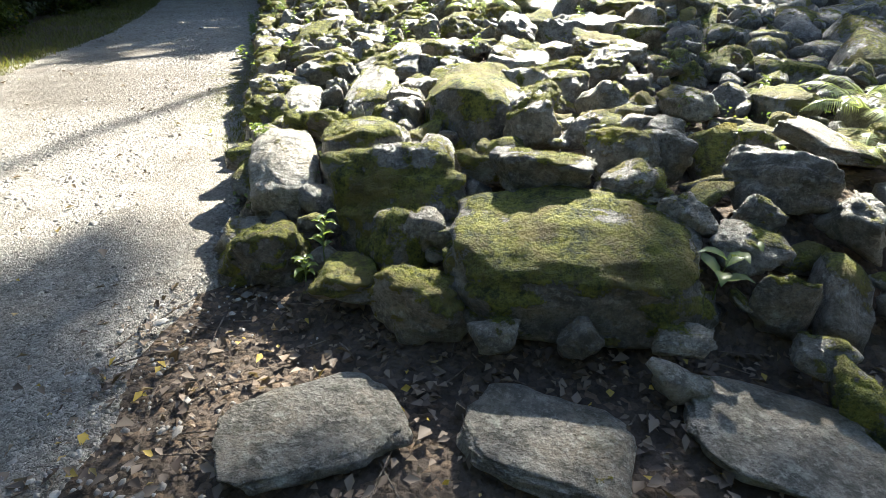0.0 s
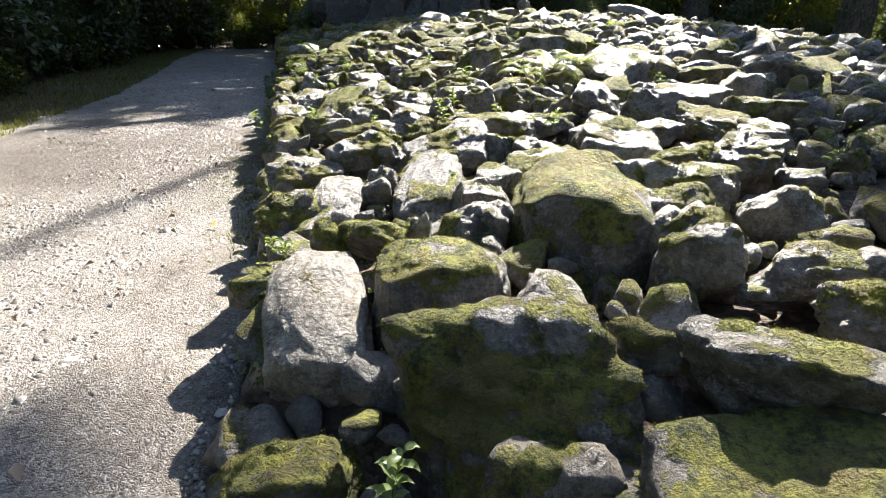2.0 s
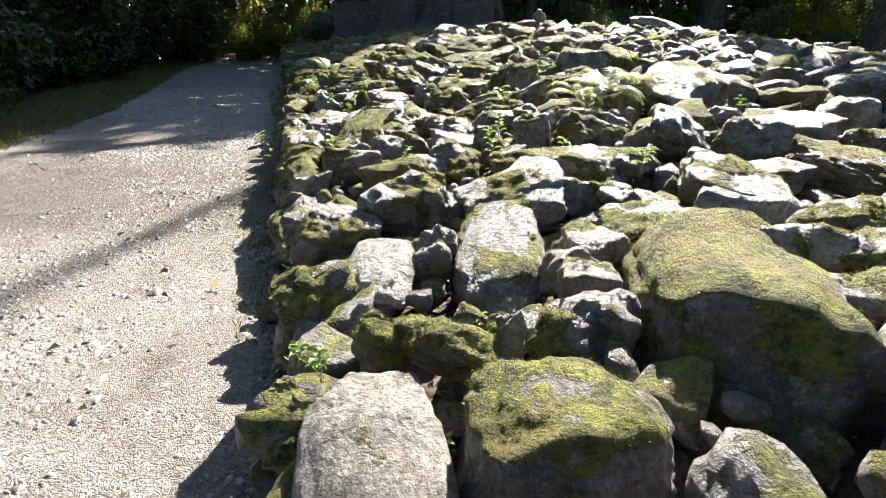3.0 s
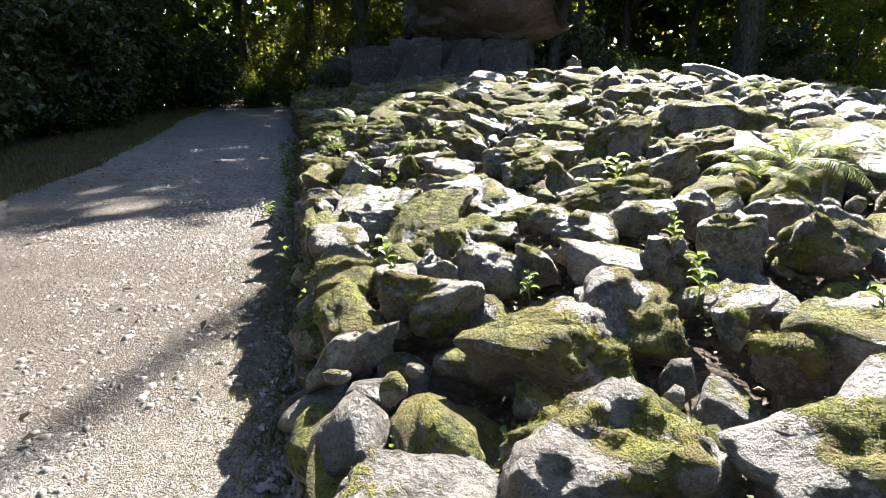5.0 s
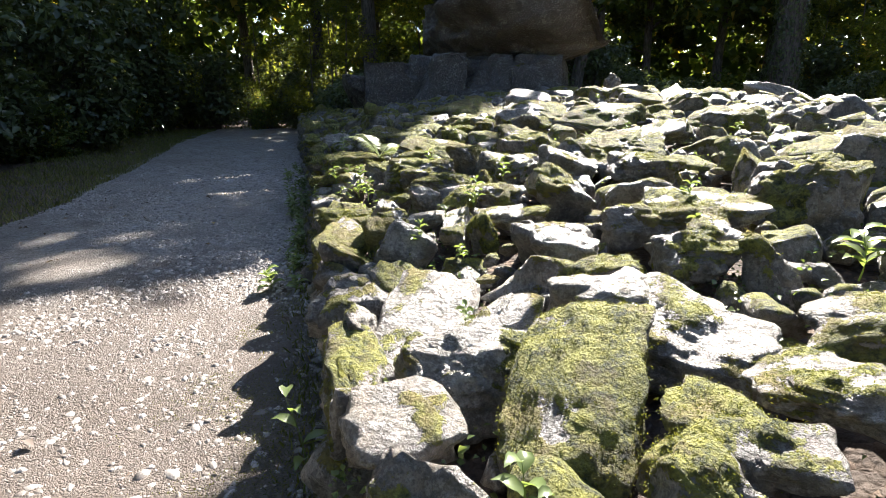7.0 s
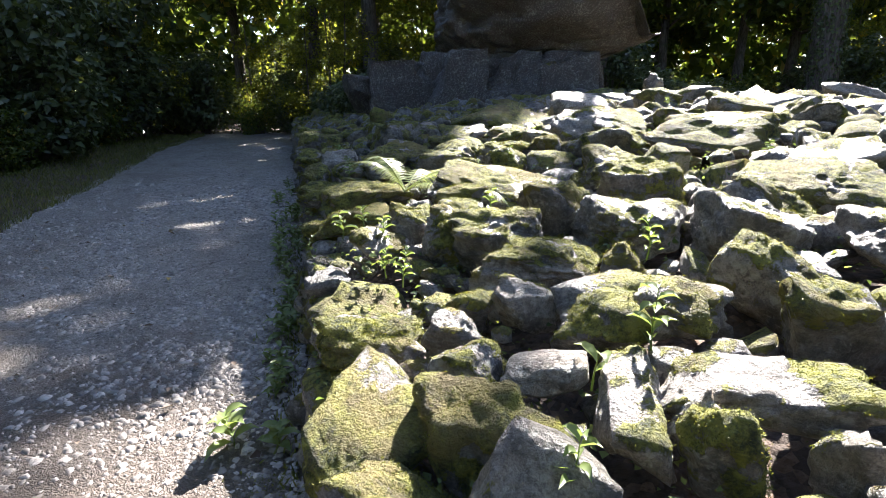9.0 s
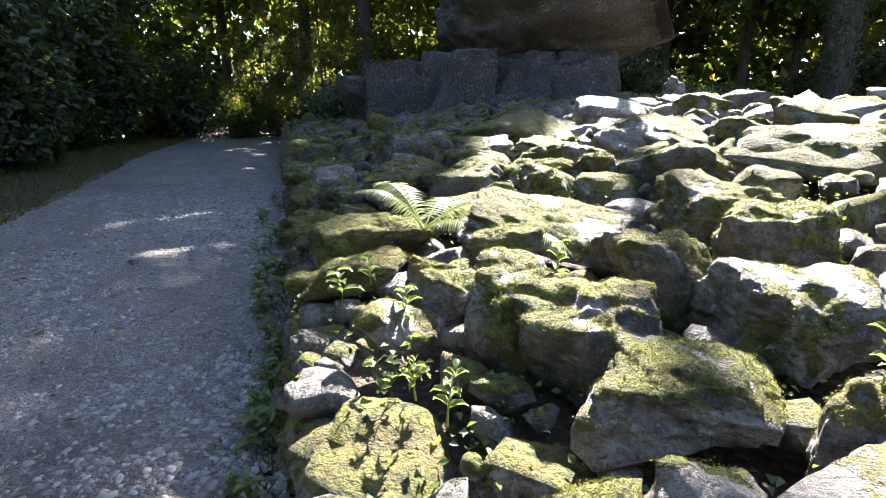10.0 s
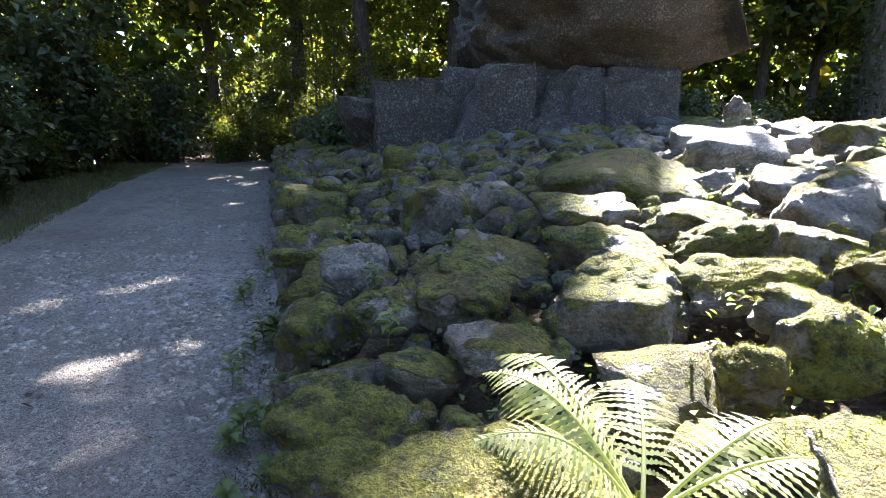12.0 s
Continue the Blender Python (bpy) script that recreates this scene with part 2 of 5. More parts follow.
def lattice(p, seed):
    """Smooth value noise, -1 to 1, at points p."""
    i = np.floor(p).astype(np.int64)
    f = p - i
    f = f * f * (3 - 2 * f)
    total = 0.0
    for dx in (0, 1):
        for dy in (0, 1):
            for dz in (0, 1):
                h = (i[:, 0] + dx) * 374761393 + (i[:, 1] + dy) * 668265263 + (i[:, 2] + dz) * 2147483647 + seed * 974711
                h = (h ^ (h >> 13)) * 1274126177
                h = ((h ^ (h >> 16)) & 0xFFFF) / 32767.5 - 1.0
                w = (f[:, 0] if dx else 1 - f[:, 0]) * (f[:, 1] if dy else 1 - f[:, 1]) * (f[:, 2] if dz else 1 - f[:, 2])
                total = total + h * w
    return total


def fractal(p, seed, octaves=4):
    return sum(lattice(p * 2.03 ** k, seed + k) * 0.55 ** k for k in range(octaves))


SPHERES = {}


def sphere(sub):
    if sub not in SPHERES:
        bm = bmesh.new()
        bmesh.ops.create_icosphere(bm, subdivisions=sub, radius=1.0)
        SPHERES[sub] = (np.array([v.co[:] for v in bm.verts]), np.array([[v.index for v in f.verts] for f in bm.faces]))
        bm.free()
    return SPHERES[sub]


def rock(seed, sub=4, size=(1, 1, 1), block=False):
    """A boulder: a few broken faces worn round at their edges, hollows and a rough weathered skin, filling the half sizes given."""
    rng = np.random.default_rng(seed)
    d, faces = sphere(sub)
    shift = rng.uniform(0, 50, 3)
    bent = d + 0.15 * np.stack([fractal(d * 1.3 + shift + k * 7, seed + 31 + k, 2) for k in range(3)], axis=1)
    bent /= np.linalg.norm(bent, axis=1)[:, None]
    sides = rng.normal(size=(int(rng.integers(6, 11)), 3))
    sides /= np.linalg.norm(sides, axis=1)[:, None]
    tilt = rng.normal(scale=0.24 if block else 0.3, size=(6, 3))
    sides = np.vstack([sides, np.array([[1, 0, 0], [-1, 0, 0], [0, 1, 0], [0, -1, 0], [0, 0, 1], [0, 0, -1]]) + tilt])
    off = np.concatenate([rng.uniform(0.7, 1.1, len(sides) - 6), rng.uniform(0.76, 1.02, 6)])
    power = rng.uniform(9, 24)
    r = (np.maximum(bent @ sides.T, 0) / off) ** power
    r = r.sum(axis=1) ** (-1 / power)
    r *= 1 + 0.13 * fractal(d * 1.5 + shift, seed, 3) + 0.05 * fractal(d * 4.2 + shift, seed + 9, 3) - 0.07 * np.abs(fractal(d * 2.4 + shift, seed + 5, 3))
    if sub > 3:
        skin = fractal(d * 9 + shift, seed + 19, 4)
        r *= 1 + 0.03 * skin - 0.03 * np.maximum(fractal(d * 6 + shift, seed + 23, 2) - 0.25, 0)
    v = d * r[:, None]
    lo, hi = v.min(axis=0), v.max(axis=0)
    v = (v - (lo + hi) / 2) / ((hi - lo) / 2) * np.array(size)
    return v, faces


def scatter_kites(centres, normals, length, width, rng, fold=0.25, droop=0.3):
    """Leaf blades: one folded kite at each centre, lying across the normal given. Lengths may be an array."""
    n = len(centres)
    normals = normals / np.maximum(np.linalg.norm(normals, axis=1)[:, None], 1e-6)
    side = np.cross(normals, rng.normal(size=(n, 3)))
    side /= np.maximum(np.linalg.norm(side, axis=1)[:, None], 1e-6)
    along = np.cross(side, normals)
    ln = np.broadcast_to(np.asarray(length, dtype=float), (n,))[:, None]
    wd = np.broadcast_to(np.asarray(width, dtype=float), (n,))[:, None]
    base = centres - along * ln * 0.5
    tip = centres + along * ln * 0.5 - normals * ln * droop * 0.5
    mid = centres - along * ln * 0.08
    left = mid + side * wd * 0.5 + normals * wd * fold
    right = mid - side * wd * 0.5 + normals * wd * fold
    verts = np.stack([base, left, tip, right], axis=1).reshape(-1, 3)
    k = np.arange(n)[:, None] * 4
    faces = np.concatenate([k + np.array([[0, 1, 2]]), k + np.array([[0, 2, 3]])], axis=1).reshape(-1, 3)
    return verts, faces


def join(pieces):
    vs, fs, k = [], [], 0
    for v, f in pieces:
        vs.append(v)
        fs.append(np.asarray(f) + k)
        k += len(v)
    return np.concatenate(vs), np.concatenate(fs)


def tube(points, radii, sides=7, rng=None, rough=0.0):
    """A tapering limb along points."""
    points = np.asarray(points, dtype=float)
    ring = np.linspace(0, 2 * np.pi, sides, endpoint=False)
    verts = []
    for i, p in enumerate(points):
        d = points[min(i + 1, len(points) - 1)] - points[max(i - 1, 0)]
        d /= max(np.linalg.norm(d), 1e-6)
        a = np.cross(d, (0.31, 0.95, 0.1))
        a /= np.linalg.norm(a)
        b = np.cross(d, a)
        wob = 1 + (rng.uniform(-rough, rough, sides) if rng is not None else 0)
        verts.append(p + radii[i] * ((np.cos(ring) * wob)[:, None] * a + (np.sin(ring) * wob)[:, None] * b))
    faces = []
    for i in range(len(points) - 1):
        for j in range(sides):
            q = [i * sides + j, i * sides + (j + 1) % sides, (i + 1) * sides + (j + 1) % sides, (i + 1) * sides + j]
            faces += [[q[0], q[1], q[2]], [q[0], q[2], q[3]]]
    return np.concatenate(verts), np.array(faces)


# ---- the lie of the land ----
KERB = [(-0.95, 1.0), (-1.3, 3.0), (-1.68, 4.72), (-2.1, 6.0), (-2.62, 8.2), (-3.32, 10.6), (-4.1, 13.55), (-5.0, 16.5), (-6.74, 22.3), (-8.1, 27.0)]
VERGE = [(-4.4, -6.0), (-5.6, 4.0), (-6.85, 9.2), (-7.6, 13.0), (-9.4, 18.4), (-10.9, 22.5), (-11.6, 25.0), (-13.5, 32.0)]


def line_x(line, y):
    return np.interp(y, [p[1] for p in line], [p[0] for p in line])


def kerb_x(y):
    y = np.asarray(y, dtype=float)
    return line_x(KERB, y) + np.where(y < 1, (1 - y) * 0.17, 0) - np.where(y > 27, (y - 27) * 0.3, 0)


def front_y(x):
    return np.interp(x, [-1.0, 0.3], [2.55, 1.75])


def cairn_top(x, y):
    x, y = np.asarray(x, dtype=float), np.asarray(y, dtype=float)
    s = np.maximum(x - kerb_x(y), 0)
    yy = np.clip(y, 0, 17)
    h = 0.3 + 0.035 * yy + (0.12 + 0.012 * yy) * 3.2 * (1 - np.exp(-s / 3.2)) - 0.05 * np.maximum(s - 5, 0)
    f = np.clip((y - front_y(x) + 0.35) / 1.2, 0, 1)
    f = f * f * (3 - 2 * f)
    h = h * (0.25 + 0.75 * f)
    away = np.clip((s - 10.5) / 3.0, 0, 1)
    return np.where(y > front_y(x) - 0.35, h * (1 - away), 0.04)


def ground_z(x, y):
    p = np.stack([np.ravel(x), np.ravel(y), np.zeros(np.size(x))], axis=1)
    return (0.025 * fractal(p * 0.9, 3, 3) + 0.012 * fractal(p * 4, 5, 2)).reshape(np.shape(x))


def grid_mesh(name, xs, ys, z, material):
    X, Y = np.meshgrid(xs, ys)
    Z = z(X, Y)
    v = np.stack([X.ravel(), Y.ravel(), Z.ravel()], axis=1)
    w = len(xs)
    i = (np.arange(len(ys) - 1)[:, None] * w + np.arange(w - 1)[None, :]).ravel()
    return mesh_of(name, v, np.stack([i, i + 1, i + w + 1, i + w], axis=1), material, True)


def stretched(a, b, step, far):
    near = np.arange(a, b, step)
    out = np.geomspace(1.0, far, 14)
    return np.concatenate([a - out[::-1], near, b + out])


tagged(new("ground", grid_mesh("ground", stretched(-15, 14, 0.2, 600), stretched(-5, 34, 0.2, 600),
       lambda x, y: ground_z(x, y) - 0.03 - np.clip((np.hypot(x, y - 10) - 60) * 0.002, 0, 0.5), SOIL)),
       "dark woodland soil under leaf litter, twigs and moss", "ground", kind="structure")


def path_mesh():
    """The gravel path: a strip from the verge to the foot of the kerb, with frayed edges."""
    ys = np.arange(-5, 33, 0.1)
    us = np.linspace(0, 1, 46)
    fray = lattice(np.stack([ys * 1.7, ys * 0, ys * 0], axis=1), 21) * 0.22
    left = line_x(VERGE, ys) + fray
    right = np.where(ys < 2.4, kerb_x(ys) - 0.1 - (2.4 - ys) * 0.1, kerb_x(ys) + 0.05) + lattice(np.stack([ys * 2.1, ys * 0, ys * 0 + 9], axis=1), 22) * 0.06
    X = left[:, None] + (right - left)[:, None] * us[None, :]
    Y = np.broadcast_to(ys[:, None], X.shape)
    edge = np.minimum(us, 1 - us)[None, :]
    Z = ground_z(X, Y) + 0.012 - 0.05 * np.clip(1 - edge / 0.04, 0, 1) + 0.03 * np.sin(us * np.pi)[None, :]
    v = np.stack([X.ravel(), Y.ravel(), Z.ravel()], axis=1)
    w = len(us)
    i = (np.arange(len(ys) - 1)[:, None] * w + np.arange(w - 1)[None, :]).ravel()
    return mesh_of("gravel_path", v, np.stack([i, i + 1, i + w + 1, i + w], axis=1), GRAVEL, True)


gravel_path = tagged(new("gravel_path", path_mesh()), "pale grey trodden gravel path with brown earth patches", "path", kind="structure")


def core_mesh():
    """Earth and small rubble between the stones of the cairn."""
    ys = np.arange(1.5, 30, 0.14)
    ss = np.concatenate([[0.0, 0.03], np.arange(0.12, 14, 0.16)])
    Y = np.broadcast_to(ys[:, None], (len(ys), len(ss)))
    X = kerb_x(ys)[:, None] + 0.12 + ss[None, :]
    p = np.stack([X.ravel(), Y.ravel(), 0 * X.ravel()], axis=1)
    Z = cairn_top(X, Y) - 0.27 + 0.05 * fractal(p * 3.1, 8, 3).reshape(X.shape)
    Z = np.where(ss[None, :] < 0.02, -0.1, Z)
    Z = np.where(Y < front_y(X) - 0.3, -0.12, np.maximum(Z, -0.03))
    v = np.stack([X.ravel(), Y.ravel(), Z.ravel()], axis=1)
    w = len(ss)
    i = (np.arange(len(ys) - 1)[:, None] * w + np.arange(w - 1)[None, :]).ravel()
    return mesh_of("cairn_core", v, np.stack([i, i + 1, i + w + 1, i + w], axis=1), SOIL, True)


cairn = tagged(new("cairn", core_mesh()), "low dry-stone cairn of mossy grey boulders with a straight kerb", "cairn", kind="structure")

# ---- stones of the cairn ----
STONES = []   # x, y, radius of each stone laid
COUNT = [0]


def stone(x, y, z, a, b, c, yaw, moss, flat=False, turned=False, boxy=False):
    """One boulder: its middle, half sizes, turn and how mossy it is. Below nothing the stone is clean and pale, with a
    sunlit look put into its tone.
    """
    COUNT[0] += 1
    k = COUNT[0]
    rng = np.random.default_rng(k + 500)
    near = y < 13 and x - float(kerb_x(y)) < 3.2
    v, f = rock(k * 7 + 3, 5 if near and a > 0.19 else 4 if y < 14 else 3, (a * 1.06, b * 1.06, c * 1.06), a > 0.15)
    if turned:
        v = v * (-1, -1, 1)
    if boxy or flat or moss < 0:       # a squared block with worn edges
        d = v / np.array([a, b, c])
        d /= np.linalg.norm(d, axis=1)[:, None]
        v = 0.48 * v + 0.52 * np.sign(d) * np.abs(d) ** 0.55 * np.array([a, b, c]) * (0.94 + 0.10 * fractal(d * 2.4 + k, k, 5))[:, None]
    if y > 8.5 and moss >= 0.2 and not flat:
        moss = moss + 0.1
    if flat:
        v[:, 2] = np.minimum(v[:, 2], c * (0.7 + 0.2 * fractal(v * 3.0, k, 3)))
    at = pose(x, y, z, *((0, 0) if flat else (rng.uniform(-2, 24), rng.uniform(-14, 14))), yaw + rng.uniform(-14, 14))
    me = mesh_of("stone", v, f, STONE, True)
    no = np.empty(len(v) * 3)
    me.vertices.foreach_get("normal", no)
    no = no.reshape(-1, 3)
    turn = np.array(at)
    wp, wn = v @ turn[:3, :3].T + turn[:3, 3], no @ turn[:3, :3].T
    cover = 0.62 * wn[:, 2] + 0.7 * fractal(wp * 4.2, 61, 4) + 0.36 * fractal(wp * 17.0, 67, 3) - 0.84 + (0.95 * moss if not flat else -0.7) + (0.0 if moss >= 0 else -0.6)
    cover = np.clip(0.5 + 1.6 * cover, 0, 1)
    v = v + no * (cover * (0.011 + 0.009 * fractal(wp * 24.0, 71, 3)))[:, None]      # cushions of moss stand proud
    me.vertices.foreach_set("co", v.astype(np.float32).ravel())
    me.attributes.new("moss", "FLOAT", "POINT").data.foreach_set("value", cover.astype(np.float32))
    me.update()
    ob = part("stone", me, cairn, at=at)
    # clean stones get the palest tone, which also paints them as sunlit
    ob.color = (max(moss, 0.0), float(rng.uniform(0.1, 0.65)) if moss >= 0.1 else 0.75 if moss >= 0 else 1.0, 0, 1)
    STONES.append((x, y, (a + b) / 2))


stone(1.19, 1.36, 0.02, 0.33, 0.26, 0.06, -40, 0.1, flat=True)
stone(0.39, 1.38, 0.02, 0.32, 0.23, 0.06, -14, 0.1, flat=True)
stone(-0.46, 1.45, 0.02, 0.36, 0.26, 0.06, 19, 0.1, flat=True)
stone(1.54, 1.46, 0.04, 0.12, 0.09, 0.18, -46, 0.4)
stone(0.90, 1.58, 0.10, 0.11, 0.08, 0.10, -28, 0.1)
stone(1.46, 1.64, 0.14, 0.11, 0.08, 0.08, -41, 0.1)
stone(0.96, 1.72, 0.18, 0.11, 0.09, 0.05, -28, 0.0)
stone(0.57, 1.77, 0.12, 0.09, 0.07, 0.14, -16, 0.1)
stone(0.21, 1.80, 0.14, 0.10, 0.07, 0.09, -5, 0.2)
stone(1.42, 1.88, 0.21, 0.11, 0.08, 0.17, -36, 0.1)
stone(-0.08, 2.07, 0.12, 0.22, 0.16, 0.22, 3, 0.6)
stone(1.33, 2.09, 0.38, 0.16, 0.13, 0.08, -32, 0.1)
stone(0.61, 2.17, 0.27, 0.63, 0.38, 0.28, -14, 0.6, boxy=True)
stone(1.86, 2.20, 0.44, 0.15, 0.11, 0.13, -40, 0.2)
stone(1.12, 2.24, 0.45, 0.13, 0.09, 0.12, -26, 0.1)
stone(-0.46, 2.25, 0.14, 0.16, 0.13, 0.08, 13, 0.6)
stone(1.44, 2.25, 0.49, 0.11, 0.08, 0.08, -32, 0.1)
stone(-0.17, 2.40, 0.27, 0.16, 0.12, 0.19, 5, 0.4)
stone(0.90, 2.46, 0.52, 0.22, 0.17, 0.11, -38, 0.4)
stone(1.65, 2.48, 0.55, 0.26, 0.19, 0.17, -33, 0.1)
stone(-0.95, 2.59, 0.06, 0.26, 0.19, 0.26, 21, 0.7)
stone(0.50, 2.63, 0.50, 0.25, 0.18, 0.16, -25, 0.1)
stone(1.98, 2.66, 0.66, 0.27, 0.19, 0.05, -36, 0.2)
stone(-0.24, 2.72, 0.33, 0.40, 0.29, 0.30, -2, 0.5)
stone(1.21, 2.75, 0.58, 0.15, 0.10, 0.14, -40, 0.1)
stone(0.20, 2.81, 0.52, 0.13, 0.09, 0.10, -3, 0.5)
stone(0.96, 2.81, 0.56, 0.20, 0.14, 0.15, -18, 0.1)
stone(1.25, 2.99, 0.62, 0.11, 0.08, 0.09, -37, 0.1)
stone(1.15, 3.13, 0.62, 0.14, 0.11, 0.09, -33, 0.0)
stone(0.86, 3.17, 0.60, 0.19, 0.15, 0.10, -27, 0.4)
stone(-0.97, 3.26, 0.31, 0.22, 0.39, 0.20, 13, -0.2, turned=True)
stone(0.55, 3.29, 0.54, 0.18, 0.13, 0.20, -9, 0.3)
stone(-0.45, 3.40, 0.37, 0.32, 0.28, 0.27, -8, 0.6, boxy=True)
stone(0.57, 3.49, 0.49, 0.17, 0.12, 0.26, -37, 0.3)
stone(1.56, 3.50, 0.67, 0.19, 0.15, 0.10, -36, 0.1)
stone(1.08, 3.66, 0.61, 0.17, 0.12, 0.18, -27, 0.2)
stone(-0.78, 3.71, 0.46, 0.13, 0.09, 0.12, 4, 0.4)
stone(-0.36, 3.75, 0.52, 0.13, 0.09, 0.09, -31, 0.3)
stone(-1.00, 3.77, 0.45, 0.09, 0.07, 0.11, 10, 0.4)
stone(-0.58, 3.78, 0.50, 0.07, 0.05, 0.11, -3, 0.0)
stone(0.70, 3.79, 0.64, 0.16, 0.13, 0.09, -36, 0.5)
stone(-0.87, 3.80, 0.47, 0.13, 0.09, 0.07, -6, 0.6)
stone(-0.60, 3.82, 0.51, 0.05, 0.04, 0.08, -19, 0.0)
stone(-0.29, 3.85, 0.53, 0.16, 0.11, 0.13, -10, 0.5)
stone(-1.06, 3.86, 0.44, 0.07, 0.05, 0.11, 4, 0.1)
stone(0.55, 3.89, 0.63, 0.10, 0.07, 0.09, -31, 0.3)
stone(0.27, 3.94, 0.41, 0.42, 0.52, 0.40, -24, 0.65, boxy=True)
stone(-0.24, 4.03, 0.56, 0.13, 0.09, 0.11, -1, 0.0)
stone(0.89, 4.08, 0.65, 0.19, 0.15, 0.12, -35, 0.1)
stone(1.95, 4.14, 0.02, 0.32, 0.26, 0.06, -35, 0.1, flat=True)
stone(-1.32, 4.19, 0.40, 0.17, 0.12, 0.17, 17, 0.5)
stone(-0.28, 4.20, 0.56, 0.15, 0.11, 0.11, -25, 0.1)
stone(0.62, 4.22, 0.65, 0.17, 0.12, 0.13, -16, 0.0)
stone(-1.08, 4.33, 0.50, 0.15, 0.22, 0.07, 14, -0.2)
stone(-1.28, 4.38, 0.32, 0.27, 0.40, 0.15, 14, 0.5, boxy=True)
stone(1.23, 4.38, 0.70, 0.23, 0.18, 0.14, -37, 0.2)
stone(-0.19, 4.39, 0.59, 0.18, 0.14, 0.10, -25, 0.1)
stone(-0.55, 4.43, 0.49, 0.22, 0.40, 0.15, -14, 0.15, boxy=True)
stone(-0.87, 4.43, 0.48, 0.10, 0.07, 0.15, -4, 0.1)
stone(0.91, 4.48, 0.71, 0.22, 0.18, 0.08, -31, 0.2)
stone(-0.84, 4.52, 0.50, 0.11, 0.08, 0.16, 4, 0.4)
stone(0.08, 4.53, 0.65, 0.20, 0.16, 0.05, -16, 0.5)
stone(0.57, 4.67, 0.67, 0.19, 0.14, 0.14, -24, 0.0)
stone(0.19, 4.74, 0.67, 0.15, 0.12, 0.07, -17, 0.3)
stone(1.56, 4.82, 0.78, 0.15, 0.12, 0.08, -37, 0.1)
stone(-1.38, 4.83, 0.45, 0.22, 0.18, 0.13, 15, 0.2)
stone(0.08, 4.89, 0.68, 0.10, 0.08, 0.06, -26, 0.0)
stone(0.72, 4.97, 0.70, 0.31, 0.25, 0.14, -24, 0.1)
stone(-0.07, 4.99, 0.62, 0.12, 0.09, 0.17, -22, 0.2)
stone(-0.44, 5.03, 0.58, 0.30, 0.24, 0.17, -13, 0.1)
stone(-1.46, 5.04, 0.47, 0.24, 0.19, 0.09, 12, 0.2)
stone(0.95, 5.05, 0.76, 0.19, 0.16, 0.08, -27, 0.2)
stone(1.38, 5.07, 0.76, 0.28, 0.23, 0.12, -33, 0.3)
stone(-0.97, 5.11, 0.51, 0.30, 0.22, 0.20, 0, 0.4)
stone(1.81, 5.35, 0.81, 0.27, 0.21, 0.14, -36, 0.2)
stone(0.30, 5.40, 0.73, 0.15, 0.12, 0.09, -26, 0.3)
stone(-0.39, 5.45, 0.66, 0.12, 0.09, 0.10, -4, 0.3)
stone(0.05, 5.54, 0.66, 0.39, 0.31, 0.21, -20, 0.2)
stone(1.11, 5.66, 0.76, 0.21, 0.15, 0.21, -25, 0.1)
stone(-0.48, 5.67, 0.68, 0.06, 0.04, 0.07, -40, 0.1)
stone(-1.06, 5.70, 0.54, 0.27, 0.19, 0.19, -21, 0.7)
stone(-0.40, 5.81, 0.71, 0.13, 0.10, 0.05, -39, 0.1)
stone(0.43, 5.82, 0.76, 0.13, 0.09, 0.14, -15, 0.3)
stone(-0.76, 5.88, 0.61, 0.21, 0.21, 0.15, -28, 0.5)
stone(-1.81, 5.89, 0.41, 0.15, 0.11, 0.19, 15, 0.4)
stone(1.53, 5.98, 0.86, 0.31, 0.25, 0.10, -28, 0.2)
stone(0.38, 5.99, 0.78, 0.11, 0.08, 0.11, -23, 0.3)
stone(0.81, 6.00, 0.78, 0.25, 0.20, 0.17, -20, 0.2)
stone(-1.44, 6.07, 0.57, 0.16, 0.11, 0.11, -4, 0.7)
stone(-1.86, 6.14, 0.49, 0.13, 0.26, 0.09, 10, 0.7)
stone(-1.62, 6.18, 0.55, 0.10, 0.07, 0.12, 2, 0.5)
stone(2.08, 6.20, 0.85, 0.19, 0.13, 0.20, -32, 0.0)
stone(0.18, 6.21, 0.76, 0.18, 0.13, 0.15, -18, 0.4)
stone(-0.50, 6.22, 0.69, 0.12, 0.09, 0.14, -30, 0.2)
stone(-0.75, 6.29, 0.70, 0.19, 0.15, 0.08, -23, 0.3)
stone(-1.90, 6.33, 0.54, 0.13, 0.08, 0.05, 5, 0.9)
stone(-1.47, 6.33, 0.60, 0.09, 0.07, 0.09, -3, 0.1)
stone(-1.25, 6.34, 0.61, 0.19, 0.12, 0.11, -26, 0.5)
stone(-1.02, 6.34, 0.65, 0.11, 0.08, 0.10, -34, 0.6)
stone(-0.15, 6.35, 0.71, 0.14, 0.10, 0.19, -36, 0.0)
stone(-1.68, 6.36, 0.57, 0.13, 0.10, 0.06, -6, 0.4)
stone(-0.84, 6.40, 0.69, 0.09, 0.06, 0.07, -39, 0.4)
stone(-1.51, 6.42, 0.59, 0.11, 0.08, 0.10, -13, 0.2)
stone(-1.30, 6.51, 0.65, 0.15, 0.11, 0.05, -21, 0.2)
stone(-1.90, 6.55, 0.50, 0.22, 0.11, 0.11, 4, 0.7)
stone(-1.35, 6.63, 0.61, 0.15, 0.11, 0.13, -17, 0.2)
stone(-0.74, 6.64, 0.71, 0.16, 0.13, 0.10, -36, 0.2)
stone(2.85, 6.70, 0.96, 0.18, 0.13, 0.13, -36, 0.5)
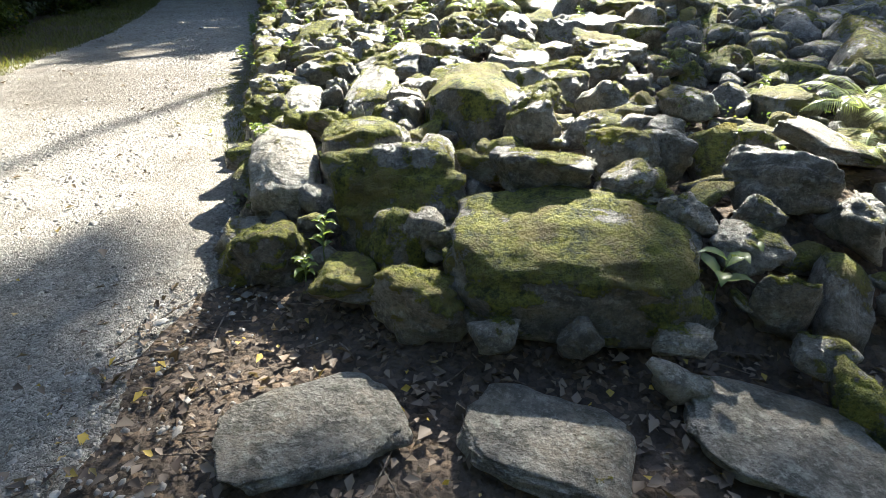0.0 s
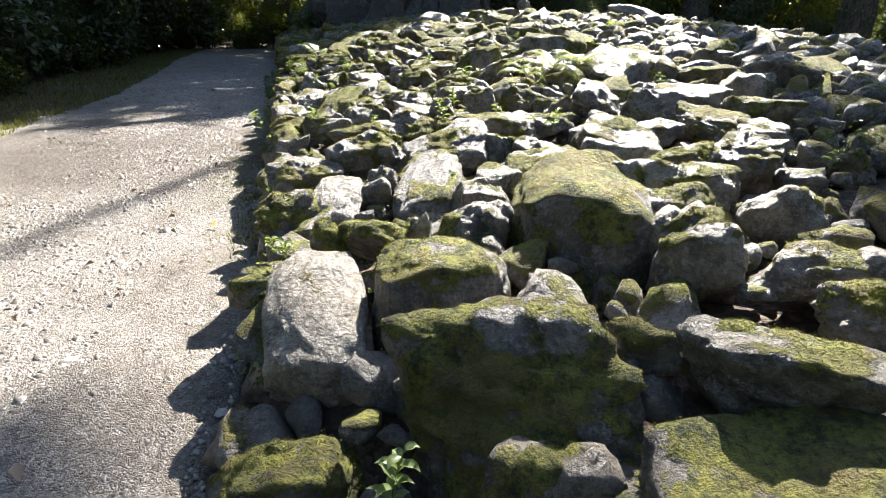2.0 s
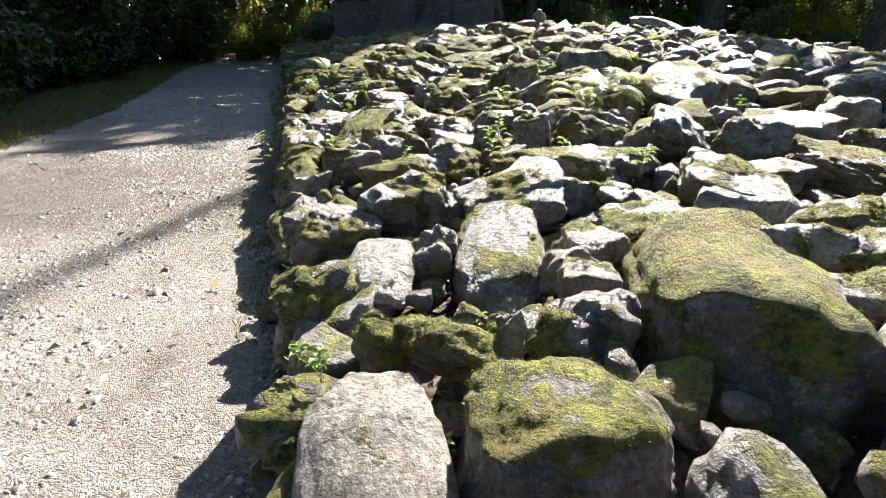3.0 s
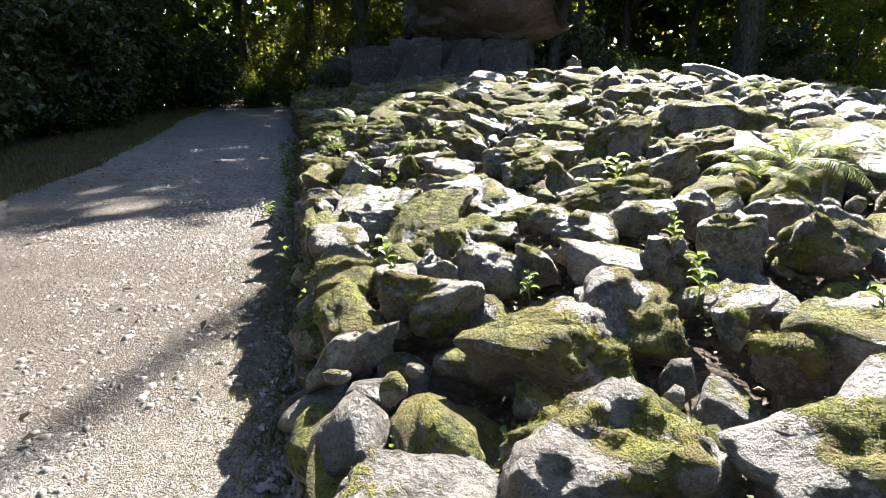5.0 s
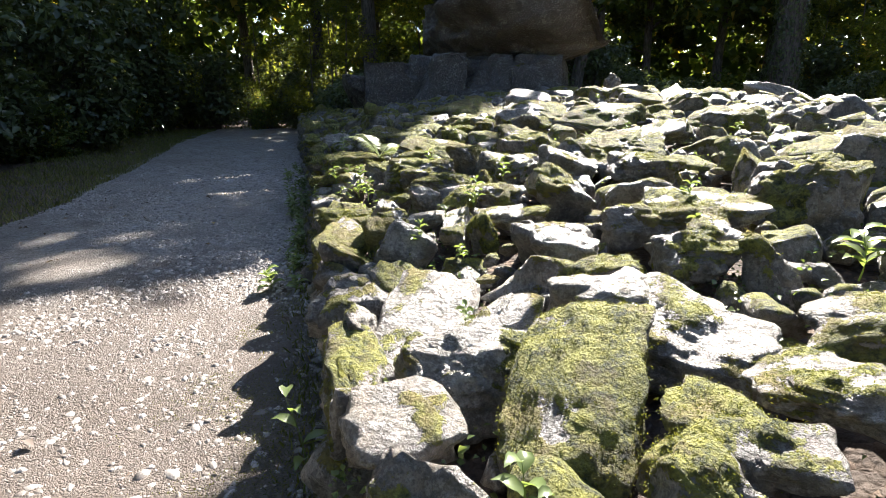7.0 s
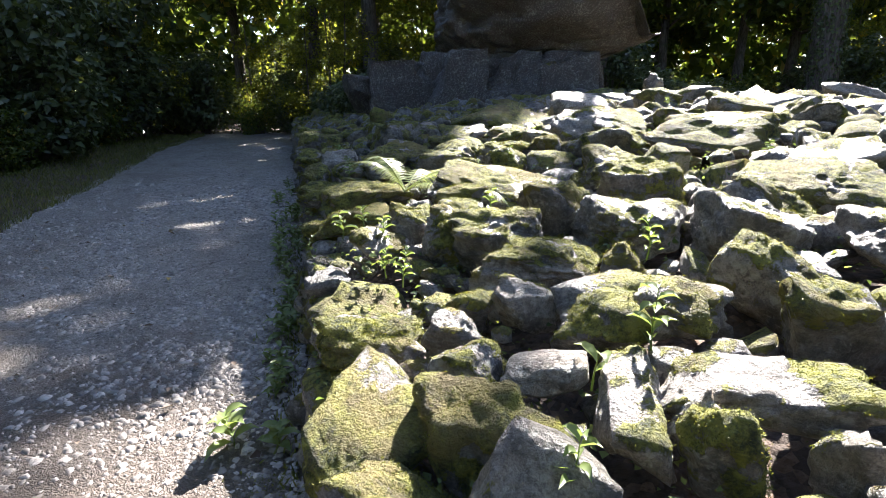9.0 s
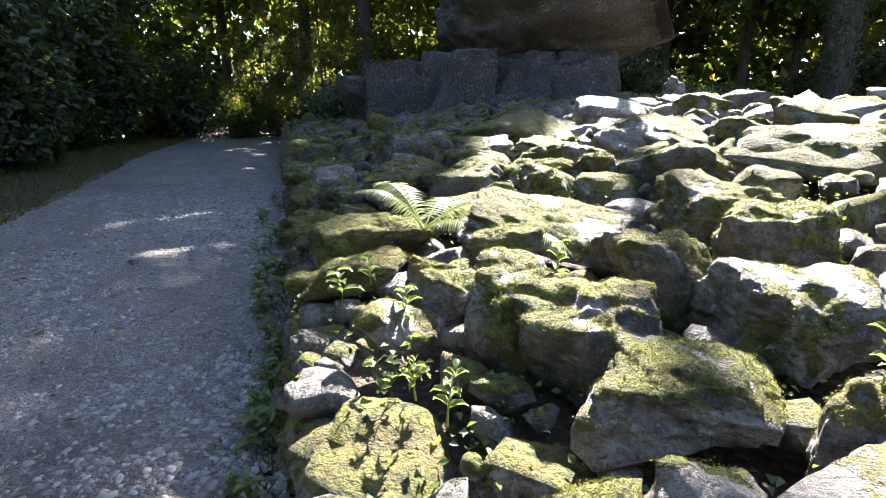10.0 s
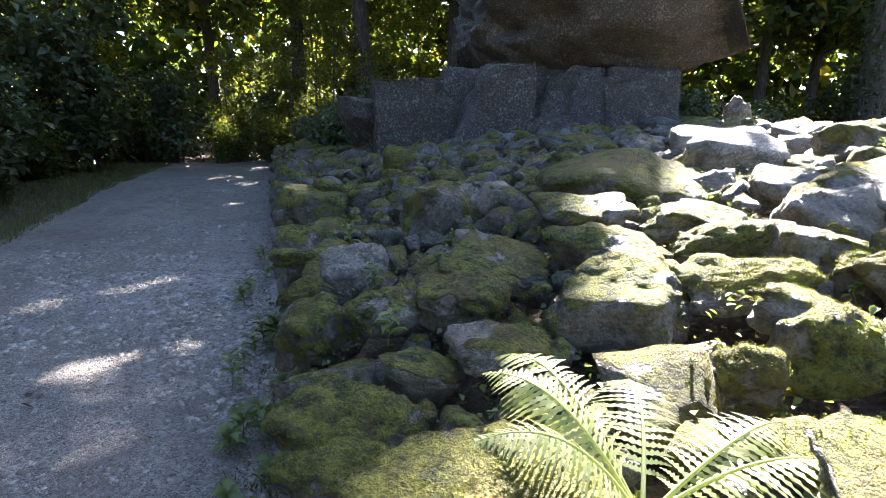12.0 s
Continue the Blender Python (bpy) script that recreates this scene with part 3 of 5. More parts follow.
stone(0.22, 6.72, 0.81, 0.15, 0.11, 0.12, -37, 0.3)
stone(-1.22, 6.75, 0.68, 0.14, 0.11, 0.06, -8, 0.2)
stone(-1.36, 6.77, 0.64, 0.11, 0.08, 0.09, -16, 0.2)
stone(-0.45, 6.78, 0.76, 0.18, 0.14, 0.10, -25, 0.1)
stone(-0.15, 6.80, 0.78, 0.15, 0.11, 0.12, -30, 0.1)
stone(2.02, 6.80, 0.96, 0.24, 0.19, 0.10, -29, 0.4)
stone(-2.00, 6.82, 0.45, 0.19, 0.14, 0.16, 7, 0.2)
stone(-1.26, 6.87, 0.68, 0.14, 0.11, 0.06, -35, 0.5)
stone(-0.88, 6.94, 0.73, 0.26, 0.19, 0.07, -28, 0.3)
stone(-2.08, 7.01, 0.54, 0.18, 0.16, 0.08, 4, 0.1)
stone(1.80, 7.07, 0.95, 0.17, 0.12, 0.14, -25, 0.2)
stone(-1.54, 7.14, 0.58, 0.21, 0.37, 0.14, -19, 0.6, boxy=True)
stone(-2.21, 7.18, 0.49, 0.12, 0.08, 0.13, 13, 0.6)
stone(-0.48, 7.25, 0.78, 0.32, 0.25, 0.11, -33, 0.4)
stone(-1.86, 7.27, 0.58, 0.24, 0.19, 0.15, 13, 0.3)
stone(2.88, 7.27, 0.97, 0.28, 0.23, 0.18, -33, 0.2)
stone(-1.12, 7.36, 0.67, 0.26, 0.20, 0.12, -29, 0.15)
stone(-1.72, 7.36, 0.64, 0.14, 0.11, 0.09, -2, 0.4)
stone(-2.29, 7.42, 0.50, 0.11, 0.24, 0.11, 10, 0.7)
stone(1.38, 7.46, 0.93, 0.47, 0.38, 0.18, -20, 0.3)
stone(-1.34, 7.52, 0.71, 0.17, 0.14, 0.10, -4, 0.2)
stone(-1.77, 7.52, 0.63, 0.17, 0.14, 0.10, -8, 0.4)
stone(-2.34, 7.64, 0.51, 0.11, 0.08, 0.15, 13, 0.2)
stone(-1.41, 7.65, 0.70, 0.17, 0.12, 0.11, -18, 0.2)
stone(2.43, 7.73, 1.02, 0.22, 0.16, 0.15, -28, 0.1)
stone(-2.04, 7.73, 0.51, 0.19, 0.37, 0.11, 1, 0.2)
stone(-0.00, 7.74, 0.84, 0.24, 0.17, 0.19, -25, 0.4)
stone(-0.63, 7.84, 0.72, 0.13, 0.10, 0.22, -34, 0.5)
stone(-2.37, 7.82, 0.55, 0.15, 0.11, 0.11, 12, 0.3)
stone(-1.30, 7.85, 0.74, 0.15, 0.12, 0.09, -11, 0.4)
stone(0.72, 7.86, 0.93, 0.21, 0.17, 0.14, -33, 0.2)
stone(-2.44, 7.95, 0.53, 0.17, 0.12, 0.14, 12, 0.3)
stone(-1.61, 7.96, 0.69, 0.19, 0.15, 0.12, -10, 0.4)
stone(-0.96, 7.97, 0.79, 0.22, 0.18, 0.11, -26, 0.4)
stone(-0.74, 8.17, 0.85, 0.15, 0.12, 0.08, -20, 0.6)
stone(-1.42, 8.21, 0.74, 0.16, 0.12, 0.13, -2, 0.0)
stone(0.53, 8.24, 0.94, 0.27, 0.22, 0.16, -29, 0.2)
stone(-1.45, 8.34, 0.74, 0.19, 0.13, 0.14, -12, 0.1)
stone(-1.05, 8.42, 0.82, 0.14, 0.10, 0.11, -13, 0.5)
stone(-0.66, 8.51, 0.89, 0.28, 0.22, 0.08, -19, 0.3)
stone(-1.55, 8.55, 0.74, 0.08, 0.06, 0.11, -40, 0.2)
stone(-0.10, 8.57, 0.83, 0.27, 0.20, 0.31, -35, 0.4)
stone(-2.22, 8.59, 0.62, 0.16, 0.12, 0.18, 5, 0.6)
stone(-1.79, 8.63, 0.73, 0.08, 0.06, 0.11, -30, 0.7)
stone(-2.53, 8.63, 0.47, 0.16, 0.12, 0.21, 11, 0.9)
stone(-1.82, 8.70, 0.75, 0.05, 0.04, 0.08, -27, 0.2)
stone(-1.54, 8.77, 0.79, 0.17, 0.13, 0.06, -35, 0.6)
stone(0.00, 8.78, 0.87, 0.28, 0.20, 0.30, -27, 0.4)
stone(-1.92, 8.81, 0.72, 0.10, 0.19, 0.07, -21, 0.5)
stone(-1.70, 8.81, 0.78, 0.16, 0.11, 0.05, -29, 0.5)
stone(-2.31, 8.83, 0.63, 0.18, 0.13, 0.15, -5, 0.6)
stone(-2.65, 8.97, 0.56, 0.17, 0.30, 0.12, 9, 0.7)
stone(-0.85, 8.99, 0.90, 0.17, 0.13, 0.10, -14, 0.2)
stone(-2.13, 9.01, 0.72, 0.13, 0.11, 0.06, -11, -0.1)
stone(-2.36, 9.06, 0.68, 0.11, 0.08, 0.08, -2, 0.5)
stone(-1.26, 9.08, 0.83, 0.17, 0.12, 0.16, -8, 0.6)
stone(-1.93, 9.18, 0.76, 0.15, 0.11, 0.11, -16, 0.8)
stone(-1.65, 9.26, 0.81, 0.15, 0.12, 0.09, -24, 0.5)
stone(0.95, 9.29, 0.97, 0.42, 0.30, 0.30, -34, 0.6)
stone(-2.40, 9.29, 0.69, 0.11, 0.08, 0.08, 0, 0.3)
stone(-1.86, 9.35, 0.78, 0.19, 0.15, 0.11, 1, 0.4)
stone(-2.71, 9.41, 0.64, 0.20, 0.13, 0.06, 9, 0.5)
stone(-2.15, 9.44, 0.75, 0.12, 0.09, 0.10, -8, 0.4)
stone(-1.25, 9.47, 0.86, 0.19, 0.14, 0.15, -31, 0.7)
stone(-2.34, 9.47, 0.73, 0.09, 0.07, 0.07, -2, 0.7)
stone(-0.61, 9.58, 0.97, 0.26, 0.21, 0.12, -15, 0.4)
stone(-1.73, 9.59, 0.82, 0.10, 0.07, 0.12, -18, 0.3)
stone(0.10, 9.68, 1.03, 0.19, 0.14, 0.15, -23, 0.4)
stone(-2.03, 9.85, 0.79, 0.28, 0.22, 0.11, -9, 0.5)
stone(-1.11, 9.91, 0.92, 0.23, 0.17, 0.16, -8, 0.3)
stone(-2.19, 10.15, 0.78, 0.22, 0.16, 0.17, 4, 0.6)
stone(-1.00, 10.15, 0.92, 0.29, 0.21, 0.22, -28, 0.4)
stone(-1.55, 10.16, 0.90, 0.27, 0.21, 0.12, -18, 0.4)
stone(-2.36, 10.31, 0.75, 0.21, 0.15, 0.17, -9, 0.6)
stone(-2.80, 10.37, 0.73, 0.15, 0.12, 0.06, 5, 0.7)
stone(-0.54, 10.39, 1.04, 0.36, 0.29, 0.11, -33, 0.7)
stone(-1.80, 10.53, 0.84, 0.21, 0.15, 0.23, -23, 0.8)
stone(-2.30, 10.54, 0.84, 0.13, 0.10, 0.06, -31, 0.5)
stone(-2.63, 10.56, 0.75, 0.12, 0.09, 0.13, 4, 0.4)
stone(-2.65, 10.65, 0.76, 0.11, 0.08, 0.13, 0, 0.4)
stone(-1.31, 10.68, 0.93, 0.27, 0.19, 0.22, -5, 0.7)
stone(-2.37, 10.74, 0.84, 0.15, 0.11, 0.06, -24, 0.3)
stone(-2.69, 10.74, 0.76, 0.11, 0.08, 0.14, -10, 0.5)
stone(-1.90, 10.77, 0.91, 0.07, 0.05, 0.11, -9, 0.1)
stone(-1.92, 10.92, 0.88, 0.09, 0.07, 0.14, -35, 0.1)
stone(0.05, 11.09, 1.16, 0.29, 0.23, 0.12, -35, 0.2)
stone(-3.08, 11.10, 0.70, 0.25, 0.15, 0.08, 6, 0.45)
stone(-2.39, 11.13, 0.86, 0.22, 0.18, 0.10, -6, 0.5)
stone(-1.24, 11.22, 1.00, 0.35, 0.28, 0.20, -18, 0.7)
stone(-2.12, 11.25, 0.93, 0.38, 0.28, 0.06, -11, 0.3)
stone(0.84, 11.38, 1.22, 0.30, 0.24, 0.16, -23, 0.4)
stone(-3.06, 11.55, 0.75, 0.31, 0.19, 0.13, 6, 1.0)
stone(-3.08, 11.40, 0.58, 0.30, 0.17, 0.12, 8, 0.8)
stone(-3.30, 11.18, 0.60, 0.13, 0.10, 0.08, 8, 0.9)
stone(-2.33, 11.52, 0.92, 0.15, 0.09, 0.04, -40, 0.2)
stone(-3.42, 11.78, 0.71, 0.20, 0.11, 0.06, 10, 0.9)
stone(-2.30, 11.86, 0.92, 0.08, 0.06, 0.13, -33, 0.6)
stone(-2.00, 11.95, 1.00, 0.17, 0.12, 0.12, -5, 0.6)
stone(-3.44, 12.02, 0.71, 0.25, 0.18, 0.10, 9, 0.5)
stone(-1.98, 12.09, 1.02, 0.19, 0.15, 0.08, -37, 0.3)
stone(-0.28, 12.16, 1.17, 0.50, 0.40, 0.22, -25, 0.6)
stone(-1.20, 12.22, 1.09, 0.40, 0.32, 0.18, -32, 0.5)
stone(-2.96, 12.24, 0.88, 0.18, 0.13, 0.05, -8, 0.2)
stone(-1.59, 12.27, 1.09, 0.11, 0.08, 0.12, -26, 0.4)
stone(-1.64, 12.37, 1.09, 0.09, 0.06, 0.10, -39, 0.2)
stone(-2.01, 12.47, 1.06, 0.23, 0.19, 0.07, -31, 0.6)
stone(-2.49, 12.50, 0.94, 0.32, 0.26, 0.16, -19, 0.6)
stone(-1.64, 12.66, 1.10, 0.18, 0.13, 0.14, -36, 0.5)
stone(-3.07, 12.72, 0.86, 0.22, 0.18, 0.14, -3, 0.8)
stone(-3.41, 12.74, 0.81, 0.16, 0.13, 0.09, 5, 0.7)
stone(-3.75, 12.77, 0.70, 0.15, 0.11, 0.16, 13, 0.6)
stone(-1.80, 12.91, 1.12, 0.26, 0.21, 0.09, -30, 0.4)
stone(0.93, 12.92, 1.32, 0.32, 0.25, 0.22, -32, 0.3)
stone(-2.87, 12.98, 0.96, 0.27, 0.22, 0.08, -7, 0.4)
stone(-2.34, 13.07, 1.05, 0.28, 0.23, 0.12, -18, 0.5)
stone(-0.24, 13.16, 1.31, 0.24, 0.19, 0.11, -21, 0.4)
stone(-1.89, 13.17, 1.14, 0.20, 0.16, 0.09, -26, 0.3)
stone(-1.22, 13.17, 1.19, 0.26, 0.21, 0.15, -36, 0.2)
stone(-0.83, 13.21, 1.24, 0.40, 0.32, 0.15, -16, 0.2)
stone(-3.86, 13.22, 0.75, 0.10, 0.07, 0.10, 13, 0.5)
stone(-3.64, 13.49, 0.79, 0.21, 0.15, 0.20, 8, 0.0)
stone(-1.07, 13.62, 1.25, 0.32, 0.25, 0.15, -34, 0.3)
stone(0.59, 13.63, 1.39, 0.33, 0.26, 0.16, -26, 0.4)
stone(-2.32, 13.71, 1.13, 0.27, 0.22, 0.08, -15, 0.4)
stone(-4.10, 13.87, 0.78, 0.14, 0.11, 0.07, 15, 0.6)
stone(-2.76, 14.27, 1.09, 0.21, 0.17, 0.13, -7, 0.3)
stone(-3.13, 14.27, 0.97, 0.29, 0.21, 0.23, 3, 0.6)
stone(-4.16, 14.28, 0.79, 0.17, 0.14, 0.10, 14, 0.6)
stone(-1.88, 14.46, 1.20, 0.60, 0.48, 0.22, -18, 0.6)
stone(-3.15, 14.52, 0.98, 0.27, 0.20, 0.26, -1, 0.7)
stone(-0.84, 14.83, 1.35, 0.38, 0.31, 0.21, -28, -0.1)
stone(0.30, 15.07, 1.47, 0.28, 0.22, 0.19, -37, 0.5)
stone(-4.23, 15.22, 0.86, 0.25, 0.20, 0.16, 13, 0.7)
stone(-3.83, 15.37, 0.95, 0.16, 0.12, 0.21, 7, 0.7)
stone(0.91, 15.42, 1.50, 0.38, 0.19, 0.21, -23, 0.4)
stone(-0.78, 15.43, 1.43, 0.33, 0.27, 0.18, -15, -0.1)
stone(-4.45, 15.62, 0.84, 0.26, 0.19, 0.18, 14, 0.7)
stone(-4.24, 15.79, 0.93, 0.16, 0.12, 0.15, 11, 0.8)
stone(-3.58, 16.64, 1.17, 0.20, 0.15, 0.17, 4, 0.6)
stone(-5.64, 21.38, 1.02, 0.36, 0.29, 0.22, 13, 0.6)
stone(-4.53, 21.89, 1.29, 0.37, 0.30, 0.19, 7, 0.7)

# ---- the dolmen ----
def megalith(name, seed, x, y, z, a, b, c, turn, parent, label=""):
    v, f = rock(seed, 5, (a * 1.6, b * 1.5, c * 1.5), True)
    edge = 1 + 0.05 * fractal(v * 2.1, seed, 3)
    v = np.stack([np.clip(v[:, i], -h * edge, h * edge) for i, h in enumerate((a, b, c))], axis=1) + 0.02 * np.stack([fractal(v * 3 + k, seed + k, 3) for k in (0, 5, 10)], axis=1)
    return part(name, mesh_of(name, v, f, MEGALITH, True), parent, label, pose(x, y, z, 0, 0, turn))


dolmen = tagged(new("dolmen"), "massive dark brown dolmen with a heavy capstone on upright slabs", "dolmen")
dolmen.matrix_basis = pose(-0.6, 20.3, 1.0)


def capstone_mesh():
    """A thick slab, flat below, cut off steeply at one end and undercut beneath it."""
    v, f = rock(905, 6, (2.7, 2.1, 1.25), True)
    v[:, 0] = np.clip(v[:, 0], -2.35 + 0.12 * fractal(v * 1.1, 6, 3), 2.2 + 0.06 * fractal(v * 1.3, 7, 3))
    slope = 0.8 - 1.9 * np.maximum(v[:, 0] - 1.35, 0) + 0.05 * fractal(v * 1.7, 4, 4)
    v[:, 2] = np.maximum(np.minimum(v[:, 2], slope), -0.55 + 0.3 * np.maximum(v[:, 0] - 1.0, 0) + 0.08 * fractal(v * 0.9, 14, 4))
    v += 0.035 * np.stack([fractal(v * 2.3 + k, 77 + k, 4) for k in (0, 9, 18)], axis=1)
    return mesh_of("capstone", v, f, MEGALITH, True)


part("capstone", capstone_mesh(), dolmen, "thick weathered brown capstone cut off steeply at one end", pose(0.0, 0.1, 1.95))
for k, (x, y, a, b, c, turn) in enumerate([(-1.85, -1.35, 0.62, 0.35, 0.95, 6), (-0.75, -1.4, 0.6, 0.33, 0.95, -4), (0.4, -1.35, 0.62, 0.35, 0.95, 3),
                                             (-1.9, 0.5, 0.4, 1.0, 0.95, 5), (1.05, 0.2, 0.35, 1.0, 0.95, -8), (0.0, 1.5, 1.4, 0.35, 0.95, 0),
                                             (-0.7, -0.75, 1.75, 0.3, 0.95, 0), (-2.95, -0.9, 0.66, 0.4, 0.75, 12), (-3.8, -0.6, 0.4, 0.4, 0.5, 25)]):
    megalith("upright_slab", 920 + k, x, y, 0.5, a, b, c, turn, dolmen)


standing = tagged(new("standing_stone", mesh_of("standing_stone", *rock(611, 4, (0.26, 0.2, 0.62)), STONE, True)), "pale upright stone beside the dolmen", "stone")
standing.matrix_basis = pose(1.95, 20.0, 1.5, 4, -6, 20)
standing.color = (0.0, 0.9, 0, 1)
slab = tagged(new("stone_slab", mesh_of("stone_slab", *rock(613, 4, (0.85, 0.5, 0.3)), STONE, True)), "low grey stone slab lying on the cairn", "stone")
slab.matrix_basis = pose(4.6, 17.5, 1.5, 0, 12, -10)
slab.color = (0.1, 0.45, 0, 1)

# ---- rubble of the cairn ----
def fill_cairn():
    rng = np.random.default_rng(5)
    xs, ys, rs = ([s[i] for s in STONES] for i in range(3))
    made = []
    for r0, tries in ((0.30, 900), (0.22, 2600), (0.155, 6000), (0.105, 9000), (0.07, 9000), (0.048, 9000)):
        for _ in range(tries):
            y = rng.uniform(1.9, 27.5) if r0 > 0.12 else 1.7 + 16 * rng.random() ** 1.2
            s = 12 * rng.random() if r0 > 0.12 else 7 * rng.random() ** 1.3
            x = float(kerb_x(y)) + 0.14 + s
            r = r0 * rng.uniform(0.85, 1.25)
            if y < front_y(x) + 0.1 or (y < 3.5 and r > 0.24) or (y > 12 and s < 3 and r > 0.2):
                continue
            near = np.hypot(np.array(xs) - x, np.array(ys) - y) < (np.array(rs) + r) * 0.86
            if near.any():
                continue
            xs.append(x), ys.append(y), rs.append(r)
            made.append((x, y, r))
    return made


RNG = np.random.default_rng(11)
LIB = {sub: [rock(3000 + 17 * k, sub) for k in range(36)] for sub in (2, 3)}


def placed(sub, x, y, z, a, b, c):
    v, f = LIB[sub][int(RNG.integers(36))]
    m = np.array(pose(x, y, z, *RNG.uniform(-26, 26, 2), RNG.uniform(0, 360)))
    return (v * (a, b, c)) @ m[:3, :3].T + m[:3, 3], f


def lay_rubble():
    rest, mossy, singles = [], [], 0
    meshes = [mesh_of("stone", v, f, RUBBLE, True) for v, f in LIB[3]]
    for x, y, r in fill_cairn():
        z = float(cairn_top(x, y)) - (0.6 if r > 0.12 else 1.0) * r - 0.06 + RNG.uniform(-0.06, 0.03)
        a, b, c = r * RNG.uniform(0.95, 1.3), r * RNG.uniform(0.7, 1.05), r * RNG.uniform(0.55, 0.95)
        s = x - float(kerb_x(y))
        if singles < 60 and r > 0.13 and y < 14 and s < 5:
            ob = part("stone", meshes[int(RNG.integers(36))], cairn, at=pose(x, y, z, *RNG.uniform(-22, 22, 2), RNG.uniform(0, 360)))
            ob.scale = (a, b, c)
            singles += 1
        else:
            (mossy if y > 11.5 and s < 3.5 and RNG.random() < 0.75 else rest).append(placed(3 if y < 15 and s < 4 and r > 0.1 else 2, x, y, z, a, b, c))
    for y in np.arange(2.9, 27, 0.27):      # the face of the kerb, in courses
        h = float(cairn_top(kerb_x(y) + 0.1, y))
        for z in np.arange(0.08, h - 0.12, 0.19):
            yy = y + RNG.uniform(-0.1, 0.1)
            (mossy if y > 9 or RNG.random() < 0.4 else rest).append(placed(3 if y < 14 else 2, float(kerb_x(yy)) + 0.14 + RNG.uniform(-0.03, 0.05) + 0.12 * z, yy, z, RNG.uniform(0.13, 0.2), RNG.uniform(0.13, 0.2), RNG.uniform(0.09, 0.13)))
    v, f = join(mossy)
    tagged(part("mossy_rubble", mesh_of("mossy_rubble", v, f, MOSSY_RUBBLE, True), cairn, "small stones wholly grown over with moss"), kind="stuff")
    v, f = join(rest)
    tagged(part("rubble", mesh_of("rubble", v, f, RUBBLE, True), cairn, "small mossy grey rubble packed between the boulders"), kind="stuff")


lay_rubble()


# ---- trees and shrubs ----
def leaf_cloud(rng, blobs, count, size, flat=0.6):
    """Leaves in the outer shells of uneven clumps."""
    pts, nor = [], []
    weights = np.array([b[3] ** 2 for b in blobs])
    for b, n in zip(blobs, rng.multinomial(count, weights / weights.sum())):
        d = rng.normal(size=(n, 3))
        d /= np.linalg.norm(d, axis=1)[:, None]
        r = b[3] * rng.uniform(0.35, 1.0, n) ** 0.5 * (1 + 0.35 * fractal(d * 1.8 + b[0], int(b[3] * 100), 3))
        pts.append(np.array(b[:3]) + d * r[:, None] * (1, 1, 0.8))
        nor.append(d * 0.5 + rng.normal(size=(n, 3)) * 0.5 + (0, 0, flat))
    pts, nor = np.concatenate(pts), np.concatenate(nor)
    ln = size * rng.uniform(0.6, 1.3, len(pts))
    return scatter_kites(pts, nor, ln, ln * 0.62, rng)


def tree(name, seed, height, radius, clear, spread, leaves, leaf, label, lean=0.0, ivy=0, foliage=None):
    rng = np.random.default_rng(seed)
    ob = tagged(new(name), label, "tree")
    t = np.linspace(0, 1, 12)
    wander = np.cumsum(rng.normal(scale=0.02 * height / 12, size=(12, 2)), axis=0)
    axis = np.stack([wander[:, 0] + lean * t * height, wander[:, 1], t * height - 0.1], axis=1)
    pieces = [tube(axis, radius * (1.25 - 0.25 * np.minimum(t * 8, 1)) * (1 - 0.85 * t), 12, rng, 0.12)]
    blobs = []
    for k in range(int(rng.integers(11, 15))):
        q = rng.uniform(clear, 0.97)
        base = np.array([np.interp(q, t, axis[:, i]) for i in range(3)])
        a = k * 2.4 + rng.uniform(-0.4, 0.4)
        reach = spread * (1.15 - 0.7 * (q - clear) / (1 - clear)) * rng.uniform(0.5, 1.05)
        tip = base + np.array([math.cos(a) * reach, math.sin(a) * reach, reach * rng.uniform(0.1, 0.6)])
        bend = (base + tip) / 2 + rng.normal(scale=0.12 * reach, size=3)
        r = radius * 0.42 * (1 - q * 0.7)
        pieces.append(tube([base, bend, tip], [r, r * 0.6, r * 0.15], 6))
        blobs += [(*tip, spread * rng.uniform(0.24, 0.42)), (*bend, spread * rng.uniform(0.16, 0.3))]
        for _ in range(2):
            side = bend + rng.normal(scale=0.3 * reach, size=3)
            pieces.append(tube([bend, (bend + side) / 2 + 0.05, side], [r * 0.4, r * 0.25, r * 0.08], 5))
            blobs.append((*side, spread * rng.uniform(0.14, 0.28)))
    v, f = join(pieces)
    part("trunk", mesh_of("trunk", v, f, BARK, True), ob)
    v, f = leaf_cloud(rng, blobs, leaves, leaf)
    part("crown", mesh_of("crown", v, f, foliage or GREEN), ob)
    if ivy:
        q = rng.uniform(0, 0.6, ivy)
        a = rng.uniform(0, 6.283, ivy)
        c = np.stack([np.interp(q, t, axis[:, i]) for i in range(3)], axis=1)
        rr = radius * (1 - 0.8 * q) * rng.uniform(1.0, 1.3, ivy)
        out = np.stack([np.cos(a), np.sin(a), 0 * a], axis=1)
        v, f = scatter_kites(c + out * rr[:, None], out + rng.normal(scale=0.4, size=(ivy, 3)), 0.11, 0.1, rng)
        part("ivy", mesh_of("ivy", v, f, IVY), ob, "dark glossy ivy leaves")
    return ob


